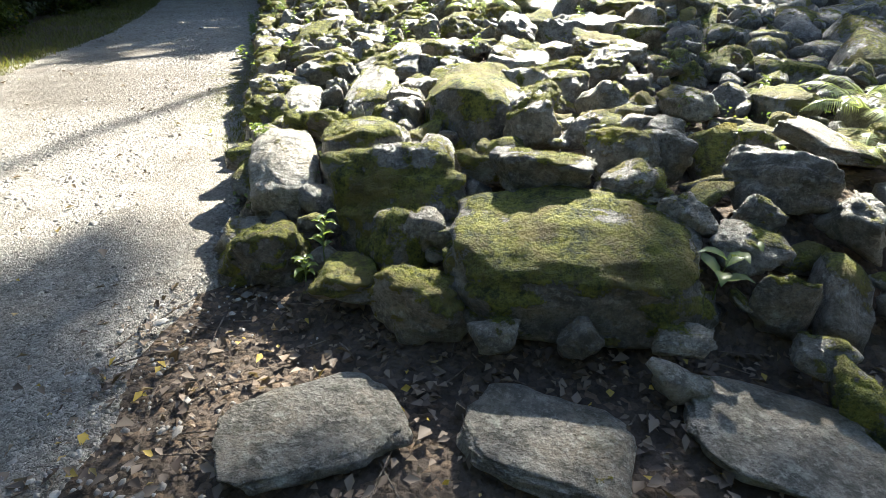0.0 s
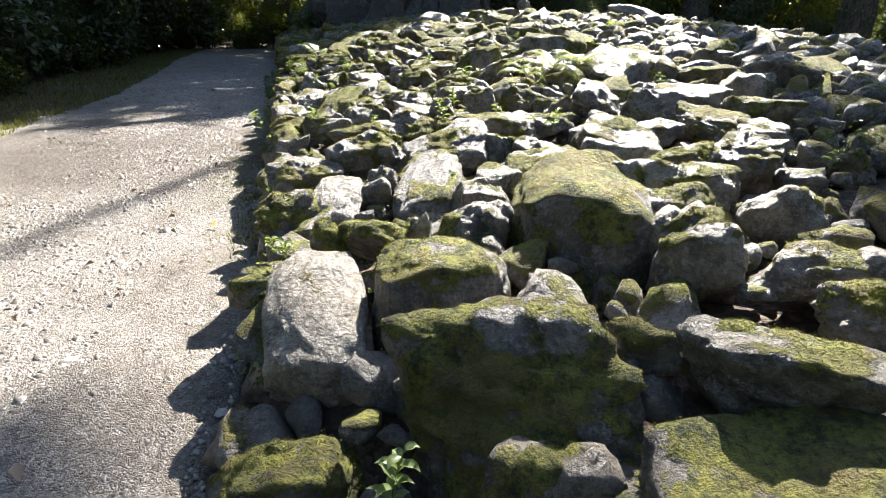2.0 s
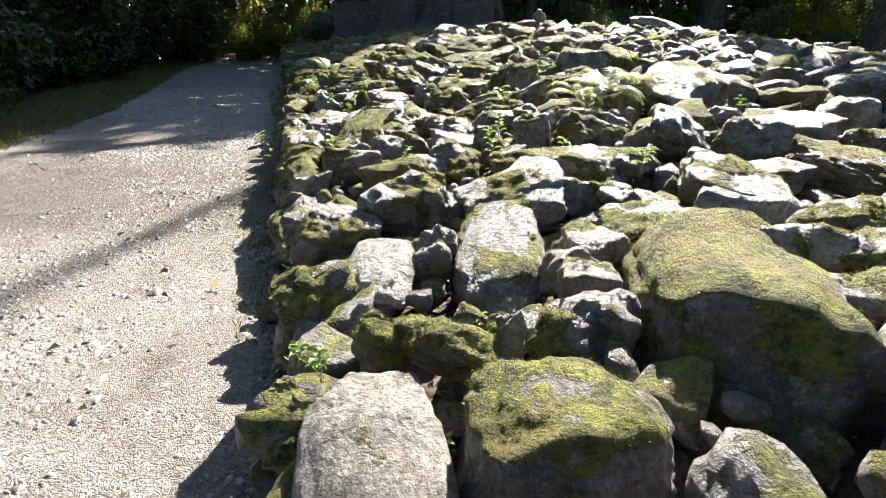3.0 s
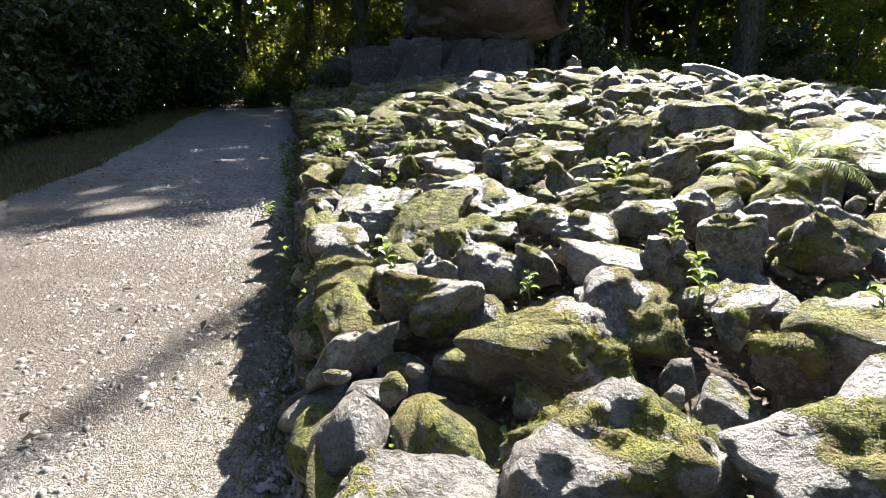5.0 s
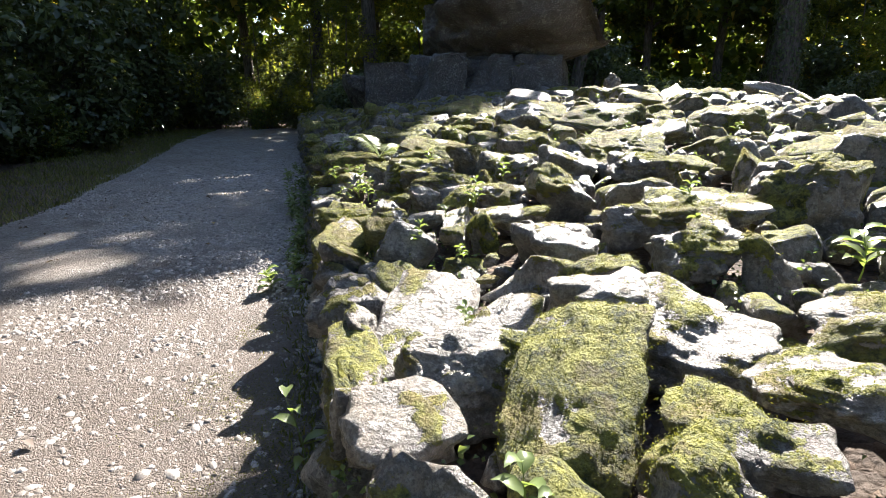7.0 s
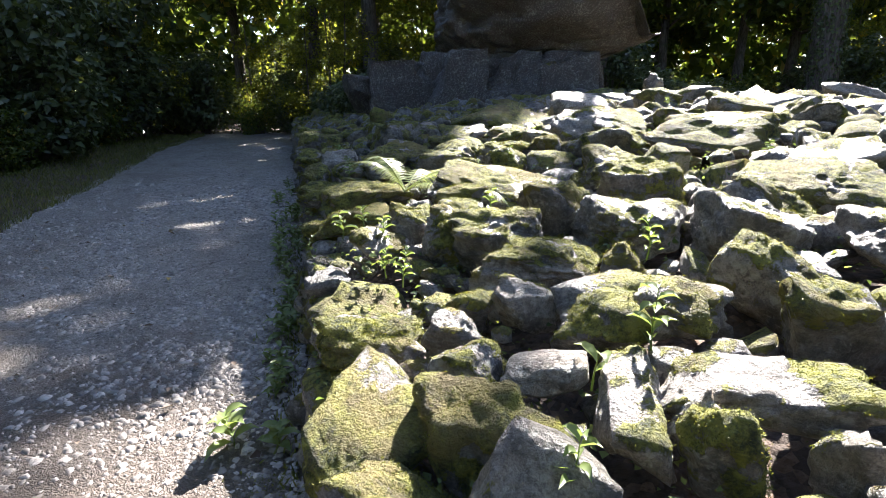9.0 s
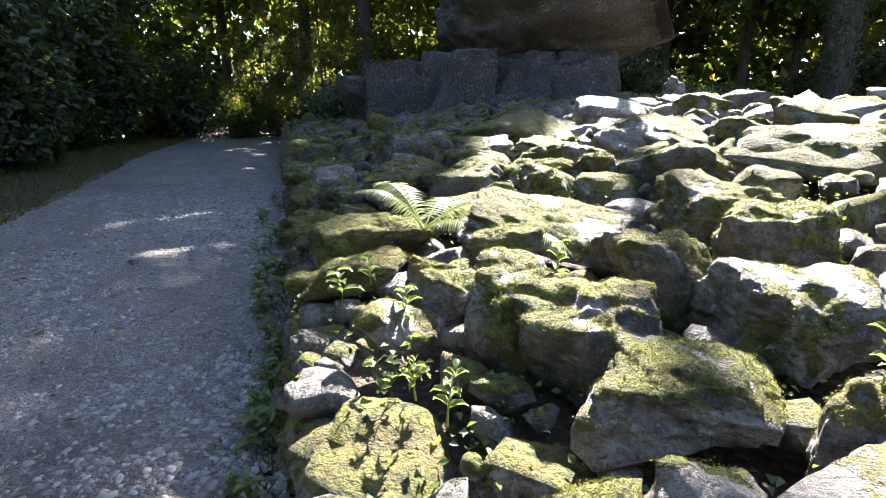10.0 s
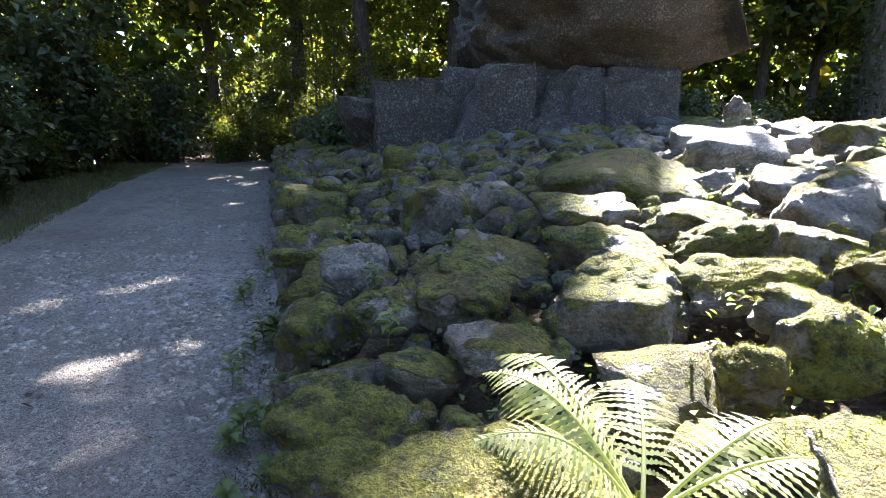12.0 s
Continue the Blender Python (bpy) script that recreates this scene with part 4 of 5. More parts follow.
def shrub(seed, width, height, leaves, leaf, material, label):
    rng = np.random.default_rng(seed)
    ob = tagged(new("shrub"), label, "shrub")
    pieces, blobs = [], []
    for k in range(16):
        a, q = rng.uniform(0, 6.283), rng.uniform(0.15, 1.0)
        tip = np.array([math.cos(a) * width * 0.62 * q, math.sin(a) * width * 0.62 * q, height * rng.uniform(0.25, 0.92)])
        pieces.append(tube([(0.15 * tip[0], 0.15 * tip[1], -0.05), tip * (0.6, 0.6, 0.55), tip], [0.022, 0.015, 0.005], 5))
        blobs.append((*tip, width * rng.uniform(0.16, 0.34)))
        blobs.append((*(tip * (0.9, 0.9, 0.4)), width * rng.uniform(0.16, 0.3)))
    v, f = join(pieces)
    part("stem", mesh_of("stem", v, f, BARK, True), ob)
    v, f = leaf_cloud(rng, blobs, leaves, leaf)
    v[:, 2] = np.maximum(v[:, 2], 0.02)
    part("foliage", mesh_of("foliage", v, f, material), ob)
    return ob


def plant_all(kinds, spots, group, rng, lo=0.85, hi=1.2):
    """The first of each kind takes the first spots, copies take the rest."""
    for k, (x, y, size) in enumerate(spots):
        m = pose(x, y, float(ground_z(np.array([x]), np.array([y]))[0]) - 0.04, 0, 0, rng.uniform(0, 360))
        kind = kinds[k % len(kinds)]
        if k < len(kinds):
            ob = kind
            ob.matrix_basis = m
        else:
            ob = copy_thing(kind, m)
        ob.scale = [size * float(rng.uniform(lo, hi))] * 3
        tagged(ob, group=group)


PLANT = np.random.default_rng(31)
# the ivied tree beside the cairn; three more, one further along, added for shade
ivied = tree("tree", 41, 26, 0.55, 0.935, 3.6, 7500, 0.32, "tall broadleaf tree with an ivy-clad trunk", 0.0, 5200)
ivied.matrix_basis = pose(10.6, 28.2, 0, 0, 0, 40)
tall = tree("tree", 45, 26, 0.26, 0.90, 3.2, 12000, 0.32, "tall slender tree with a high crown, added to shade the foreground", 0.155)
tall.matrix_basis = pose(2.4, 28.8, 0)
mid = tree("tree", 46, 16.5, 0.17, 0.62, 1.5, 3200, 0.26, "slender tree with a narrow leafy crown, added to shade the cairn")
mid.matrix_basis = pose(2.6, 29.5, 0)
# added to throw shade over the right of the cairn
other = tree("tree", 42, 18.5, 0.55, 0.5, 4.6, 14000, 0.34, "tall broadleaf tree with an ivy-clad trunk", 0.0, 4200)
other.matrix_basis = pose(13.6, 22.0, 0, 0, 0, 200)
# woodland; the first five and last four are added and sized for their shade
plant_all([tree("tree", 43, 13.4, 0.24, 0.38, 3.6, 7000, 0.36, "tall woodland tree in yellow-green leaf"),
           tree("tree", 44, 13.4, 0.22, 0.30, 3.4, 7000, 0.36, "tall woodland tree in yellow-green leaf", 0.04)],
          [(-2.5, 31.4, 1.75), (-6.0, 32.4, 1.75), (-9.0, 34, 1.4), (0.3, 29.5, 1.05), (0.0, 36.5, 1.6),  (-13, 36, 1.2), (-7, 40, 1.2), (0, 42, 1.2), (7, 46, 1.1), (16, 40, 1.2), (23, 33, 1.2), (27, 24, 1.2), (-19, 31, 1.2), (-17, 22, 1.2), (-15.5, 15, 1.2),
           (-13.5, 8, 1.1), (-12, 1, 1.1), (26, 13, 1.2), (22, 3, 1.2), (14, -9, 1.2), (-12, -9, 1.2), (2, -15, 1.2), (-22, 14, 1.2), (-26, 40, 1.2), (31, 42, 1.2), (13, 52, 1.2), (-10, 53, 1.2), (-20, 24, 1.3), (5.5, 37.5, 1.15), (8.6, 38.5, 1.2), (11.8, 37, 1.15), (15, 38.5, 1.2)], "woodland trees", PLANT, 0.95, 1.08)
plant_all([tree("sapling", 51, 7.5, 0.06, 0.12, 1.7, 4200, 0.11, "slender sapling with backlit yellow-green leaves", 0.06, 0, SUNLEAF),
           tree("sapling", 52, 6.5, 0.05, 0.10, 1.5, 3800, 0.11, "slender sapling with backlit yellow-green leaves", -0.05, 0, SUNLEAF)],
          [(-7.6, 31.5, 1), (-9.6, 34, 1.1), (-6.2, 34.5, 1.1), (-11.5, 33, 1.1), (-14.5, 29, 1), (14.5, 33, 1), (17, 31, 1), (20, 27, 1), (-4, 36, 1.1), (18, 35, 1.3), (22, 30, 1.2), (-8.6, 37, 1.3), (-6.9, 30.2, 0.8), (-8.4, 30.8, 0.9), (15.6, 29, 0.9), (17.5, 26.5, 0.9)], "saplings", PLANT)
plant_all([shrub(61, 1.7, 2.6, 5600, 0.13, IVY, "dense dark evergreen shrub with ivy leaves"), shrub(62, 1.5, 2.0, 5200, 0.11, IVY, "dense dark evergreen shrub with ivy leaves"),
           shrub(63, 1.4, 1.5, 4200, 0.10, GREEN, "low tangled shrub in green leaf")],
          [(-9.2, 7.6, 1.3), (-10.4, 10.2, 1.5), (-9.9, 12.6, 0.9), (-11.6, 14.2, 1.7), (-12.2, 17.0, 1.5), (-12.1, 18.6, 1.1), (-13.2, 20.6, 1.7), (-14.2, 23.2, 1.7), (-14.0, 26.0, 1.2), (-15.6, 28, 1.9),
           (-13.0, 31.4, 1.5), (-10.8, 31.6, 0.9), (-9.0, 32.6, 1.2), (-6.6, 30.5, 1.0), (-12.6, 11, 1.9), (-15.2, 18, 1.6), (-17.6, 21, 2.2), (-7.6, 28.4, 0.8), (-5.4, 27.8, 0.9), (-4.2, 29, 1.3), (-3.2, 27.4, 0.9),
           (4.8, 28, 1.3), (6.6, 28.5, 1.0), (8.4, 30.5, 1.4), (12.8, 28, 1.2), (14.8, 26.6, 0.9), (14.8, 23.6, 0.8), (17.6, 20.8, 1.2), (17.4, 16, 1.0), (15.6, 12.4, 0.9), (17.6, 24, 1.5), (20, 27, 1.3), (9.8, 33, 1.7), (4, 32, 1.7), (14, 33, 1.8),
           (-1, 34, 1.8), (-6, 37, 1.8), (-11, 37, 2.0), (20, 32, 2.0), (-2.4, 29.5, 1.4), (-4.6, 20.9, 0.95), (-3.9, 21.8, 1.15), (-5.4, 22.6, 1.0), (5.2, 26.4, 1.2), (6.4, 29.8, 1.6), (-4.4, 26, 1.1), (-3.4, 25, 0.9), (-5.6, 26.6, 1.0), (2.6, 29.5, 1.3), (-19, 27, 2.2), (-15, 33, 2.0), (24, 21, 1.8), (24, 27, 2.0)],
          "undergrowth", PLANT)


def far_woods():
    rng = np.random.default_rng(71)
    n = 95000
    a, r = rng.uniform(0, 6.283, n), rng.uniform(42, 60, n)
    z = 18 * rng.random(n) ** 1.45
    p = np.stack([np.cos(a) * r, 12 + np.sin(a) * r, z * (1 + 0.25 * np.sin(a * 23) * np.cos(a * 9))], axis=1)
    v, f = scatter_kites(p, rng.normal(size=(n, 3)) + (0, 0, 0.3), rng.uniform(0.75, 1.45, n), rng.uniform(0.6, 1.1, n), rng)
    tagged(new("far_woods", mesh_of("far_woods", v, f, GREEN)), "dense distant woodland foliage in shade", "woodland", kind="stuff")


far_woods()


# ---- ferns and herbs ----
def frond(rng, length, pinna):
    """A fern frond along +y that arches over, with its rows of tapering leaflets."""
    t = np.linspace(0, 1, 66)
    rise = rng.uniform(0.45, 0.75)
    axis = np.stack([0.05 * length * np.sin(t * 2.2), length * t * (1 - 0.18 * t), length * (rise * t - 0.62 * t ** 2.2)], axis=1)
    pieces = [tube(axis, 0.006 * (1.05 - t), 5)]
    for i in range(9, 65, 2):
        q = t[i]
        ln = pinna * math.sin(math.pi * min(1, (q - 0.08) * 1.12) ** 0.65) * rng.uniform(0.9, 1.1) + 0.006
        along = axis[i] - axis[i - 1]
        along /= np.linalg.norm(along)
        for s in (-1, 1):
            d = np.array([s, 0.0, 0.0]) * 0.92 + along * 0.38 + np.array([0, 0, rng.uniform(-0.28, 0.02)])
            d /= np.linalg.norm(d)
            w = length * 0.0155
            rim = []
            for j in range(13):     # a toothed leaflet that droops to its tip
                u = j / 12
                c = axis[i] + d * ln * u - np.array([0, 0, 0.30 * ln * u * u])
                half = w * (1.02 - u) ** 0.75 * (1.0 if j % 2 else 0.42) * (0.6 + 0.4 * min(1.0, u * 5))
                rim += [c + along * (half + 0.25 * w * (j % 2) * (1 - u)), c - along * half + along * 0.25 * w * (j % 2) * (1 - u)]
            j = np.arange(12)[:, None] * 2
            pieces.append((np.array(rim), np.concatenate([j + [[0, 1, 3]], j + [[0, 3, 2]]])))
    return join(pieces)


def fern(x, y, z, length, fronds, turn, arc=360, label="green fern with arching fronds among the stones", seed=0, lift=0):
    ob = tagged(new("fern"), label, "fern", "ferns on the cairn")
    ob.matrix_basis = pose(x, y, z)
    rng = np.random.default_rng(800 + seed)
    for k in range(fronds):
        v, f = frond(rng, length * rng.uniform(0.75, 1.1), length * 0.17)
        part("frond", mesh_of("frond", v, f, FERN), ob, at=pose(0, 0, 0, lift + rng.uniform(-10, 16), rng.uniform(-16, 16), turn + (k + 0.5) * arc / fronds - arc / 2 + rng.uniform(-9, 9)))
    return ob


def herb(x, y, z, height, leaves, leaf, seed, label="small green herb growing between the stones"):
    rng = np.random.default_rng(seed)
    ob = tagged(new("herb"), label, "plant", "herbs on the cairn")
    ob.matrix_basis = pose(x, y, z, 0, 0, rng.uniform(0, 360))
    t = np.linspace(0, 1, 6)
    axis = np.stack([0.12 * height * t * t, 0.05 * height * np.sin(t * 4), height * t], axis=1)
    v, f = tube(axis, 0.0035 * (1.2 - t), 5)
    part("stem", mesh_of("stem", v, f, HERB, True), ob)
    for k in range(leaves):
        q = 0.2 + 0.8 * (k + 1) / leaves
        c = np.array([np.interp(q, t, axis[:, i]) for i in range(3)])
        a = k * 2.4 + rng.uniform(-0.3, 0.3)
        ln, wd = leaf * rng.uniform(0.75, 1.15) * (1.15 - 0.5 * q), leaf * 0.42
        d = np.array([math.cos(a), math.sin(a), rng.uniform(-0.1, 0.6)])
        d /= np.linalg.norm(d)
        s = np.cross(d, (0, 0, 1))
        s /= np.linalg.norm(s)
        up = np.cross(s, d)
        rows = [c]
        for u, w in ((0.22, 0.7), (0.5, 1.0), (0.78, 0.62)):
            m = c + d * ln * u + up * ln * 0.12 * math.sin(u * 3.1)
            rows += [m + s * wd * 0.5 * w + up * 0.012, m, m - s * wd * 0.5 * w + up * 0.012]
        rows.append(c + d * ln - up * ln * 0.08)
        faces = [[0, 1, 2], [0, 2, 3], [1, 4, 5], [1, 5, 2], [2, 5, 6], [2, 6, 3], [4, 7, 8], [4, 8, 5], [5, 8, 9], [5, 9, 6], [7, 10, 8], [8, 10, 9]]
        part("leaf", mesh_of("leaf", np.array(rows), faces, HERB, True), ob)
    return ob


fern(-2.76, 11.42, 0.86, 0.66, 7, -15, 250, "large pale green fern with arching fronds", 1, 12)
fern(-2.35, 11.2, 0.86, 0.5, 4, -70, 150, "pale green fern with spreading fronds", 12, 4)
fern(0.64, 7.35, 1.0, 0.55, 9, 0, 360, "bright yellow-green fern lit by the sun", 2)
fern(0.36, 7.2, 0.94, 0.45, 7, 90, 300, "bright yellow-green fern lit by the sun", 3)
fern(0.99, 7.6, 1.02, 0.45, 7, 200, 360, "bright yellow-green fern lit by the sun", 4)
fern(2.01, 10.46, 1.36, 0.5, 6, 30, 360, "withered silvery fern with thin fronds", 5)
fern(1.5, 9.6, 1.1, 0.4, 5, 30, 360, "green fern between grey stones", 9)
fern(2.5, 3.2, 0.68, 0.5, 8, 100, 360, "green fern clump between shaded stones", 6)
fern(2.75, 3.6, 0.7, 0.5, 7, 10, 360, "green fern clump between shaded stones", 7)
fern(2.2, 2.75, 0.6, 0.3, 6, 60, 360, "green fern clump between shaded stones", 8)
fern(-3.9, 14.6, 0.75, 0.34, 5, 60, 360, "small dark green fern on the shaded kerb", 10)
herb(-2.63, 9.85, 0.68, 0.17, 12, 0.06, 201, "spindly herb with pale leaves and reddish stems")
herb(-2.72, 9.98, 0.68, 0.12, 10, 0.05, 202, "spindly herb with pale leaves and reddish stems")
herb(-3.55, 11.1, 0.0, 0.26, 8, 0.1, 203, "leafy green weed at the foot of the kerb")
herb(-3.95, 12.2, 0.0, 0.22, 9, 0.1, 204, "leafy green weed at the foot of the kerb")
herb(-4.45, 13.6, 0.0, 0.25, 9, 0.11, 205, "leafy green weed at the foot of the kerb")
herb(-2.79, 10.4, 0.72, 0.16, 9, 0.07, 206)
herb(-1.82, 9.0, 0.74, 0.24, 10, 0.09, 207, "upright sunlit green herb with narrow leaves")
herb(-2.01, 8.93, 0.7, 0.12, 3, 0.1, 208, "yellow-green seedling with broad leaves")
herb(-2.13, 8.54, 0.64, 0.16, 10, 0.07, 209)
herb(-2.48, 7.35, 0.05, 0.42, 5, 0.12, 210, "long-stemmed weed leaning from the kerb")
herb(-1.76, 6.72, 0.52, 0.14, 4, 0.11, 211, "broad glossy leaf sprouting between stones")
herb(-0.25, 7.88, 0.73, 0.22, 10, 0.15, 212, "broad-leaved sunlit plant among the stones")
herb(-0.09, 7.78, 0.73, 0.18, 8, 0.13, 213, "broad-leaved sunlit plant among the stones")
herb(-0.58, 2.41, 0.15, 0.26, 14, 0.08, 214, "fresh green nettle-like herb beside mossy stones")
herb(-0.66, 2.3, 0.1, 0.14, 9, 0.09, 215, "fresh green nettle-like herb beside mossy stones")
herb(1.16, 1.95, 0.22, 0.22, 6, 0.16, 216, "broad fresh green leaves at the edge of a boulder")
herb(1.32, 2.1, 0.3, 0.14, 7, 0.12, 217, "broad fresh green leaves at the edge of a boulder")
herb(-3.37, 12.49, 0.78, 0.14, 9, 0.08, 218)
herb(-3.09, 10.8, 0.66, 0.16, 7, 0.1, 219)
herb(-2.21, 10.63, 0.8, 0.2, 9, 0.07, 220, "upright sunlit green herb with narrow leaves")
herb(-2.98, 10.95, 0.7, 0.12, 9, 0.07, 221)
herb(-1.2, 3.66, 0.4, 0.1, 9, 0.07, 222, "pale variegated leaves on the kerb stones")
herb(-1.3, 3.75, 0.4, 0.09, 8, 0.06, 223, "pale variegated leaves on the kerb stones")
herb(-1.74, 6.61, 0.54, 0.12, 5, 0.08, 224)
herb(-0.5, 5.9, 0.66, 0.2, 12, 0.07, 225)
herb(-0.4, 6.43, 0.7, 0.18, 10, 0.07, 226)
herb(-0.05, 5.6, 0.7, 0.15, 9, 0.08, 227)
herb(-1.6, 9.75, 0.85, 0.18, 10, 0.07, 228)
herb(-2.3, 12.7, 0.95, 0.18, 9, 0.07, 229)
herb(-2.0, 11.9, 0.95, 0.18, 9, 0.07, 230)
herb(1.7, 2.6, 0.5, 0.16, 9, 0.09, 231)
herb(-3.75, 14.0, 0.8, 0.16, 9, 0.09, 232)
herb(0.3, 5.2, 0.74, 0.14, 9, 0.07, 233)
herb(-0.7, 8.6, 0.85, 0.2, 10, 0.08, 234)


def kerb_weeds():
    """Leafy weeds along the foot of the kerb."""
    rng = np.random.default_rng(301)
    first = [herb(-3.75, 11.75, 0.0, 0.2, 11, 0.1, 302, "leafy green weed at the foot of the kerb"), herb(-4.2, 12.9, 0.0, 0.15, 10, 0.12, 303, "leafy green weed at the foot of the kerb")]
    for k in range(34):
        y = 9.4 + 7.5 * rng.random()
        x = float(kerb_x(y)) - 0.03 - abs(rng.normal(scale=0.14))
        ob = copy_thing(first[k % 2], pose(x, y, 0.0, rng.uniform(-12, 12), rng.uniform(-12, 12), rng.uniform(0, 360)))
        ob.scale = [float(rng.uniform(0.6, 1.3))] * 3
    sprig = herb(-3.5, 13.2, 0.8, 0.12, 9, 0.07, 304, "small herb sprouting in a gap of the cairn")
    for k in range(30):
        y = 3.2 + 12.5 * rng.random()
        s = 0.25 + 4.5 * rng.random() ** 1.4
        x = float(kerb_x(y)) + s
        ob = copy_thing(sprig, pose(x, y, float(cairn_top(x, y)) - 0.1, rng.uniform(-15, 15), rng.uniform(-15, 15), rng.uniform(0, 360)))
        ob.scale = [float(rng.uniform(0.45, 1.0))] * 3


kerb_weeds()


def bramble(x, y, z, reach, seed, label):
    """A few thin bare stems that fork and droop."""
    rng = np.random.default_rng(seed)
    ob = tagged(new("bramble"), label, "bramble")
    ob.matrix_basis = pose(x, y, z)
    for k in range(5):
        turn = rng.uniform(0, 6.283)
        u = np.linspace(0, 1, 9)
        out = np.array([math.cos(turn), math.sin(turn)])
        axis = np.column_stack([np.outer(u * reach * rng.uniform(0.4, 0.9), out), reach * (0.9 * u - 0.75 * u ** 2.4) * rng.uniform(0.7, 1.1)])
        axis[1:] += rng.normal(scale=0.012, size=(8, 3))
        v, f = tube(axis, 0.0034 * (1.1 - u), 5)
        stem = part("stem", mesh_of("stem", v, f, TWIG, True), ob)
        n = 7
        v, f = scatter_kites(axis[rng.integers(3, 9, n)] + rng.normal(scale=0.012, size=(n, 3)), rng.normal(scale=0.5, size=(n, 3)) + (0, 0, 1), 0.035, 0.022, rng)
        tagged(part("leaflets", mesh_of("leaflets", v, f, HERB), stem), kind="stuff")
    return ob


bramble(-3.35, 10.75, 0.1, 0.5, 401, "thin bare bramble stems trailing over the kerb")
bramble(-2.75, 10.15, 0.68, 0.22, 402, "thin reddish bramble sprig among the stones")
bramble(-2.0, 12.3, 0.95, 0.3, 403, "thin bare bramble stems among the stones")



# ---- loose cover ----
def moss_tufts():
    """Short moss shoots on the upper faces of the mossy stones near the path."""
    rng = np.random.default_rng(91)
    pts, nor = [], []
    for ob in [o for o in cairn.children if o.name.startswith("stone") and "moss" in o.data.attributes and o.location.y < 12.5 and o.location.x - float(kerb_x(o.location.y)) < 2.6]:
        me = ob.data
        co, no, cover = np.empty(len(me.vertices) * 3), np.empty(len(me.vertices) * 3), np.empty(len(me.vertices))
        me.vertices.foreach_get("co", co)
        me.vertices.foreach_get("normal", no)
        me.attributes["moss"].data.foreach_get("value", cover)
        m = np.array(ob.matrix_basis)
        p = co.reshape(-1, 3) @ m[:3, :3].T + m[:3, 3]
        q = no.reshape(-1, 3) @ m[:3, :3].T
        keep = np.nonzero((cover > 0.55) & (q[:, 2] > 0.0))[0]
        n = int(min(len(keep) * 4, 36000 * max(ob.dimensions) * min(ob.dimensions[:2]), 3600))
        if len(keep) < 4 or n < 4:
            continue
        pick = rng.choice(keep, n)
        pts.append(p[pick] + rng.normal(scale=0.006, size=(n, 3)) * (1, 1, 0.2)), nor.append(q[pick])
    k = 22000       # a carpet of moss along the foot of the kerb
    y = rng.uniform(4.9, 9.4, k)
    x = kerb_x(y) + 0.02 - np.abs(rng.normal(scale=0.4, size=k))
    p = np.stack([x, y, ground_z(x, y) + 0.032], axis=1)
    p = p[fractal(p * 2.6, 14, 4) > -0.15 + 0.8 * (kerb_x(y) - x - 0.4)]
    pts.append(p), nor.append(np.tile([0.0, 0.0, 1.0], (len(p), 1)))
    pts, nor = np.concatenate(pts), np.concatenate(nor)
    across = nor * 0.25 + rng.normal(size=nor.shape)
    ln = rng.uniform(0.004, 0.009, len(pts))
    ln[-len(p):] *= 1.3
    v, f = scatter_kites(pts + nor * 0.003, across, ln, ln * 0.4, rng)
    tagged(new("moss", mesh_of("moss", v, f, MOSS_TUFT)), "springy yellow-green moss shoots on the boulders", "moss", kind="stuff")


moss_tufts()


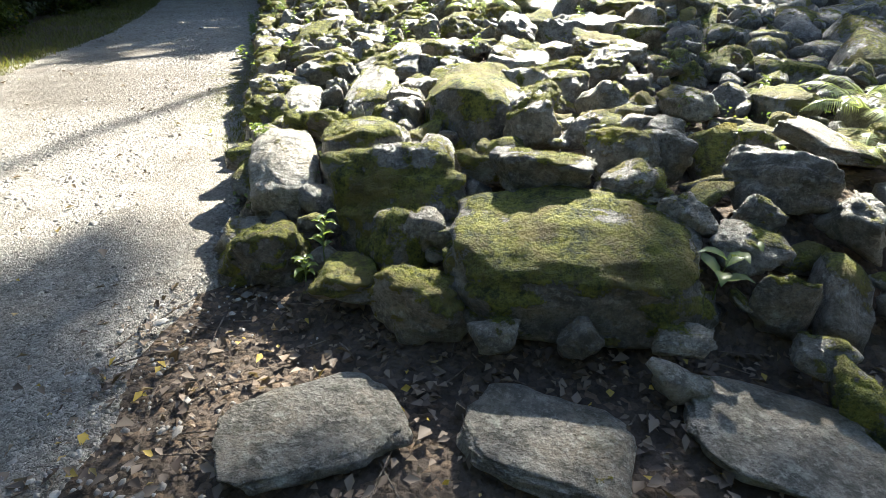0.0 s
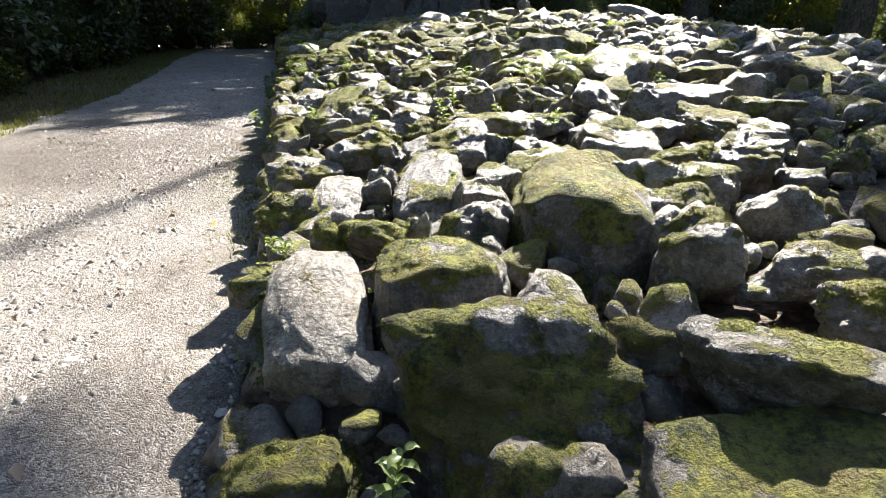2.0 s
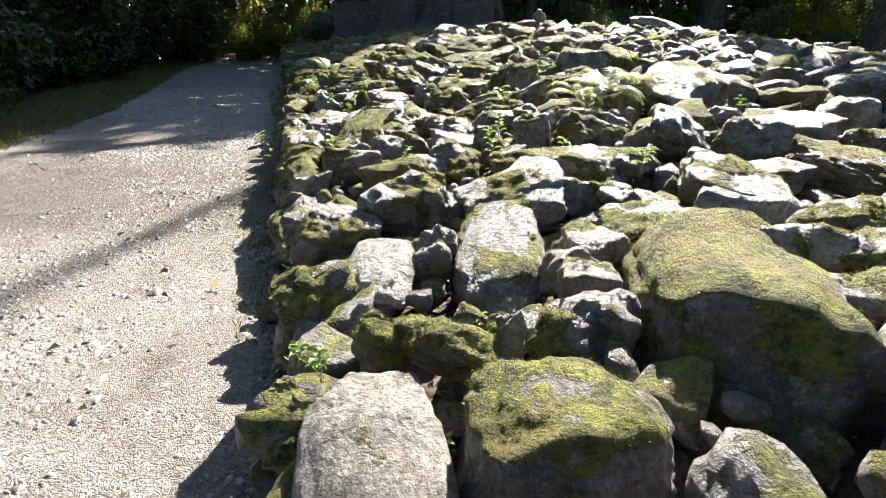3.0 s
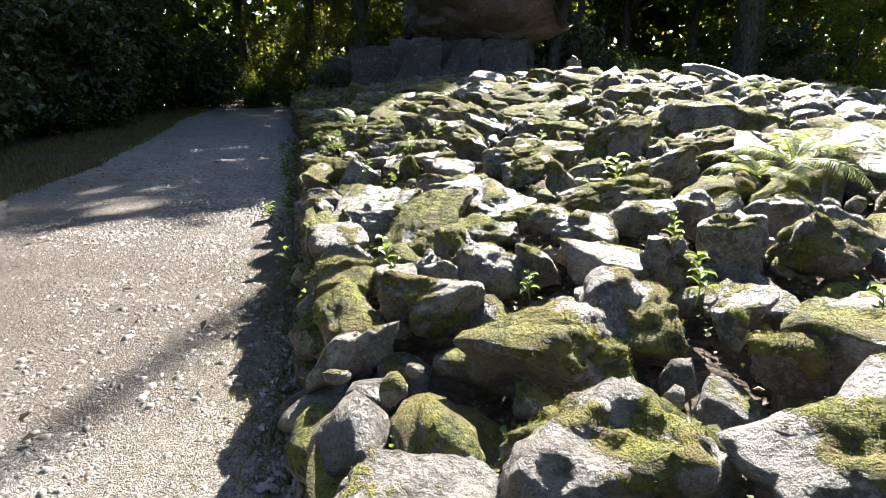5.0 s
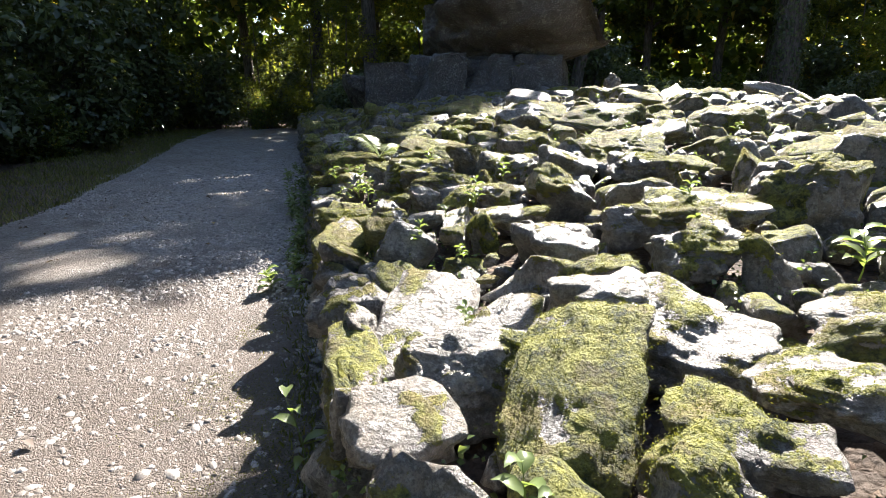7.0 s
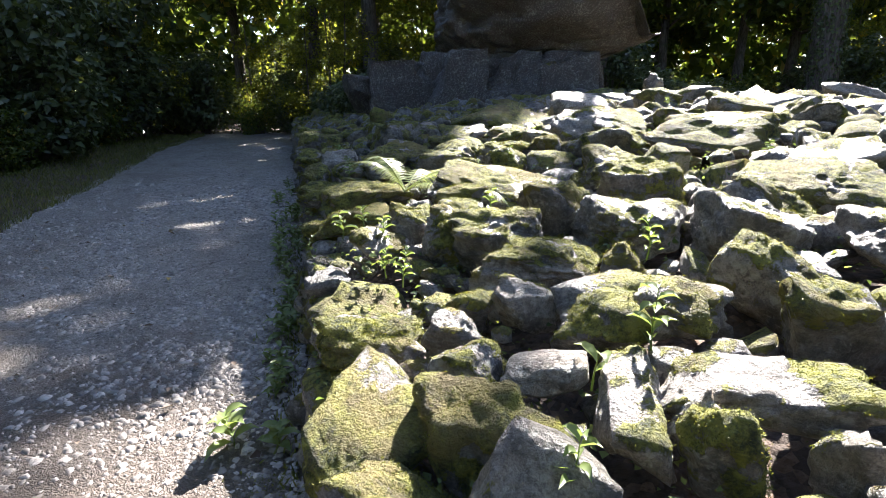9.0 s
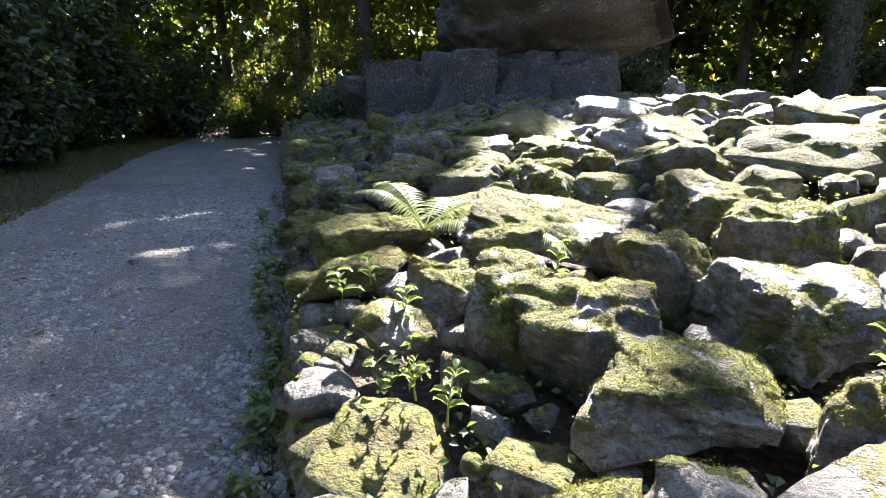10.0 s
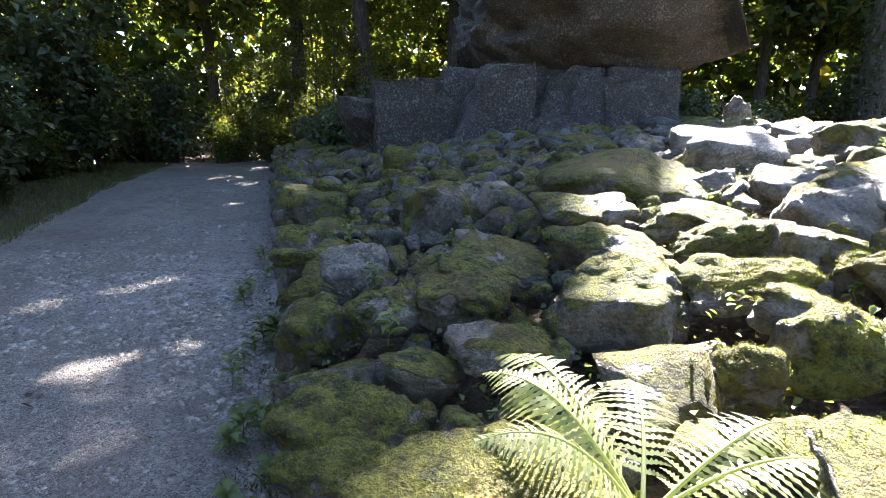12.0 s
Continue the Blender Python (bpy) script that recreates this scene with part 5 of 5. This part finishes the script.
def pebbles():
    rng = np.random.default_rng(92)
    n = 60000
    y = 0.6 + 25 * rng.random(n) ** 1.5
    lo, hi = line_x(VERGE, y), kerb_x(y) + 0.05 - np.where(y < 2.4, 0.25 + (2.4 - y) * 0.15, 0)
    u = 1 - rng.random(n) ** 1.5
    x = lo + (hi - lo) * (0.06 + 0.93 * u) + np.where(y < 2.6, rng.random(n) ** 5 * 0.9, 0)
    size = 0.006 + 0.007 * rng.random(n) + 0.022 * rng.random(n) ** 5 + np.where(rng.random(n) < 0.006, 0.018, 0)
    far = np.arange(n) < 17000
    y = np.where(far, 8.5 + 8.5 * rng.random(n), y)
    lo, hi = line_x(VERGE, y), kerb_x(y) + 0.05 - np.where(y < 2.4, 0.25 + (2.4 - y) * 0.15, 0)
    x = np.where(far, lo + (hi - lo) * (0.06 + 0.93 * u), x)
    size = np.where(far, 0.010 + 0.022 * rng.random(n) ** 1.8, size)
    crowd = fractal(np.stack([x * 1.1, y * 0.9, 0 * x], axis=1), 55, 4) + rng.normal(scale=0.2, size=n)
    size *= np.where(crowd < -0.1, 0.55, 1.0) * np.where(y > 9, 1.0 + np.clip((y - 9) * 0.04, 0, 0.4), 1.0)
    a = np.arange(6)[None] * 1.0472 + rng.uniform(0, 6.283, (n, 1)) + rng.normal(scale=0.25, size=(n, 6))
    ring = size[:, None] * rng.uniform(0.6, 1.3, (n, 6))
    long = rng.uniform(0.45, 1.0, (n, 1))
    t = rng.uniform(0, 6.283, (n, 1))
    rx, ry = ring * np.cos(a), ring * np.sin(a) * long
    base = (ground_z(x, y) + 0.012 + 0.03 * np.sin(np.clip(u, 0.06, 0.99) * np.pi))[:, None]
    h = (size * rng.uniform(0.12, 0.4, n))[:, None]
    lean = rng.normal(scale=0.25, size=(n, 2, 1))
    def turned(px, py):
        return px * np.cos(t) - py * np.sin(t) + x[:, None], px * np.sin(t) + py * np.cos(t) + y[:, None]
    low = np.stack([*turned(rx, ry), np.broadcast_to(base - 0.004, rx.shape)], axis=2)
    top = np.stack([*turned(rx[:, ::2] * 0.6, ry[:, ::2] * 0.6), base + h * (1 + (lean[:, 0] * rx[:, ::2] + lean[:, 1] * ry[:, ::2]) / size[:, None])], axis=2)
    v = np.concatenate([low, top], axis=1)
    tri = np.array([[6, 7, 8], [0, 1, 6], [1, 2, 7], [1, 7, 6], [2, 3, 7], [3, 4, 8], [3, 8, 7], [4, 5, 8], [5, 0, 6], [5, 6, 8]])
    tri = tri[[0, 1, 3, 2, 4, 6, 5, 7, 9, 8]]
    f = (np.arange(n)[:, None, None] * 9 + tri[None]).reshape(-1, 3)
    tagged(part("pebbles", mesh_of("pebbles", v.reshape(-1, 3), f, PEBBLE), gravel_path, "loose pale grey limestone chips"), kind="stuff")


def pebble_material():
    n = Nodes("pebble")
    r = n.pos.outputs["Random Per Island"]
    colour = n.mix(r, (0.09, 0.076, 0.064), (0.43, 0.395, 0.35))
    colour = n.mix(n.span(n.noise(60, 4), 0.4, 0.7, 0.0, 0.5), colour, (0.2, 0.17, 0.14))
    return n.done(n.principled(colour, 0.52, n.bump(n.noise(150, 3), 0.5, 0.004), 0.45))


PEBBLE = pebble_material()
pebbles()


def litter():
    """Fallen leaves on the bare ground before the cairn, in its gaps, and a few on the path."""
    rng = np.random.default_rng(93)
    a = np.stack([rng.uniform(-2.4, 3.6, 3600), 0.7 + 1.75 * rng.random(3600) ** 0.9], axis=1)
    a = a[a[:, 0] > -1.75 + rng.normal(scale=0.3, size=len(a))]
    za = ground_z(a[:, 0], a[:, 1]) + 0.0
    b = np.stack([rng.uniform(0.15, 5, 1500), rng.uniform(2.2, 13, 1500)], axis=1)
    b[:, 0] += kerb_x(b[:, 1])
    zb = cairn_top(b[:, 0], b[:, 1]) - 0.27
    c = np.stack([rng.uniform(0.1, 0.95, 240), rng.uniform(1.5, 14, 240)], axis=1)
    c[:, 0] = line_x(VERGE, c[:, 1]) + c[:, 0] * (kerb_x(c[:, 1]) - line_x(VERGE, c[:, 1]))
    zc = ground_z(c[:, 0], c[:, 1]) + 0.045
    p = np.concatenate([np.column_stack([a, za]), np.column_stack([b, zb]), np.column_stack([c, zc])])
    n = len(p)
    p[:, 2] += rng.uniform(0.0, 0.02, n)
    ln = 0.022 + 0.055 * rng.random(n) ** 1.5
    v, f = scatter_kites(p, rng.normal(scale=0.35, size=(n, 3)) + (0, 0, 1), ln, ln * rng.uniform(0.45, 0.8, n), rng, 0.22, 0.35)
    tagged(new("leaf_litter", mesh_of("leaf_litter", v, f, DEAD_LEAF)), "dry brown fallen leaves scattered on the ground", "leaves", kind="stuff")
    twigs = []
    for _ in range(150):
        x, y = rng.uniform(-2.0, 3.0), rng.uniform(0.7, 2.4)
        t, ln = rng.uniform(0, 6.283), rng.uniform(0.05, 0.24)
        z = float(ground_z(np.array([x]), np.array([y]))[0])
        d = np.array([math.cos(t), math.sin(t), rng.uniform(-0.05, 0.12)]) * ln
        s = np.array([x, y, z])
        twigs.append(tube([s, s + d * 0.5 + rng.normal(scale=0.006, size=3), s + d], [0.004, 0.0035, 0.002], 5))
    v, f = join(twigs)
    tagged(new("twigs", mesh_of("twigs", v, f, TWIG, True)), "thin dry twigs lying on the leafy soil", "twigs", kind="stuff")


litter()


def gap_leaves():
    """Small herb leaves that fill the gaps between the stones and the foot of the kerb."""
    rng = np.random.default_rng(97)
    n = 26000
    y = 3.0 + 12.5 * rng.random(n)
    s = 0.05 + 5.0 * rng.random(n) ** 1.3
    x = kerb_x(y) + s
    p = np.stack([x, y, cairn_top(x, y) - 0.24 + 0.16 * rng.random(n)], axis=1)
    p = p[fractal(p * (1.4, 1.4, 0.0) + 3, 41, 3) + rng.normal(scale=0.12, size=n) > 0.30 - 0.025 * (y - 3)]
    ln = rng.uniform(0.014, 0.036, len(p))
    v, f = scatter_kites(p, rng.normal(scale=0.55, size=p.shape) + (0, 0, 1), ln, ln * 0.75, rng)
    tagged(new("ground_ivy", mesh_of("ground_ivy", v, f, HERB)), "small creeping green leaves in the gaps between stones", "ivy", kind="stuff")


gap_leaves()


def verge_grass():
    rng = np.random.default_rng(94)
    n = 26000
    y = rng.uniform(3, 31, n)
    x = line_x(VERGE, y) + 0.25 - rng.random(n) ** 1.2 * 2.4
    k = 1600
    y2 = rng.uniform(4.5, 14, k)
    y = np.concatenate([y, y2])
    x = np.concatenate([x, kerb_x(y2) - np.abs(rng.normal(scale=0.13, size=k)) - 0.02])
    n = len(x)
    p = np.stack([x, y, ground_z(x, y) + 0.01], axis=1)
    h = rng.uniform(0.03, 0.11, n) * np.where(np.arange(n) < 26000, 1.0, 0.5)
    lean = np.column_stack([rng.normal(scale=0.5, size=(n, 2)) * h[:, None], h])
    s = np.column_stack([rng.normal(size=(n, 2)), np.zeros(n)])
    s *= (0.006 / np.linalg.norm(s, axis=1))[:, None]
    v = np.stack([p - s, p + s, p + lean * 0.6 + s * 0.7 + (0, 0, 0.005), p + lean], axis=1).reshape(-1, 3)
    i = np.arange(n)[:, None] * 4
    f = np.concatenate([i + np.array([[0, 1, 2]]), i + np.array([[0, 2, 3]])], axis=1).reshape(-1, 3)
    tagged(new("grass", mesh_of("grass", v, f, GRASS)), "thin mossy grass along the path's edge", "grass", kind="stuff")


verge_grass()
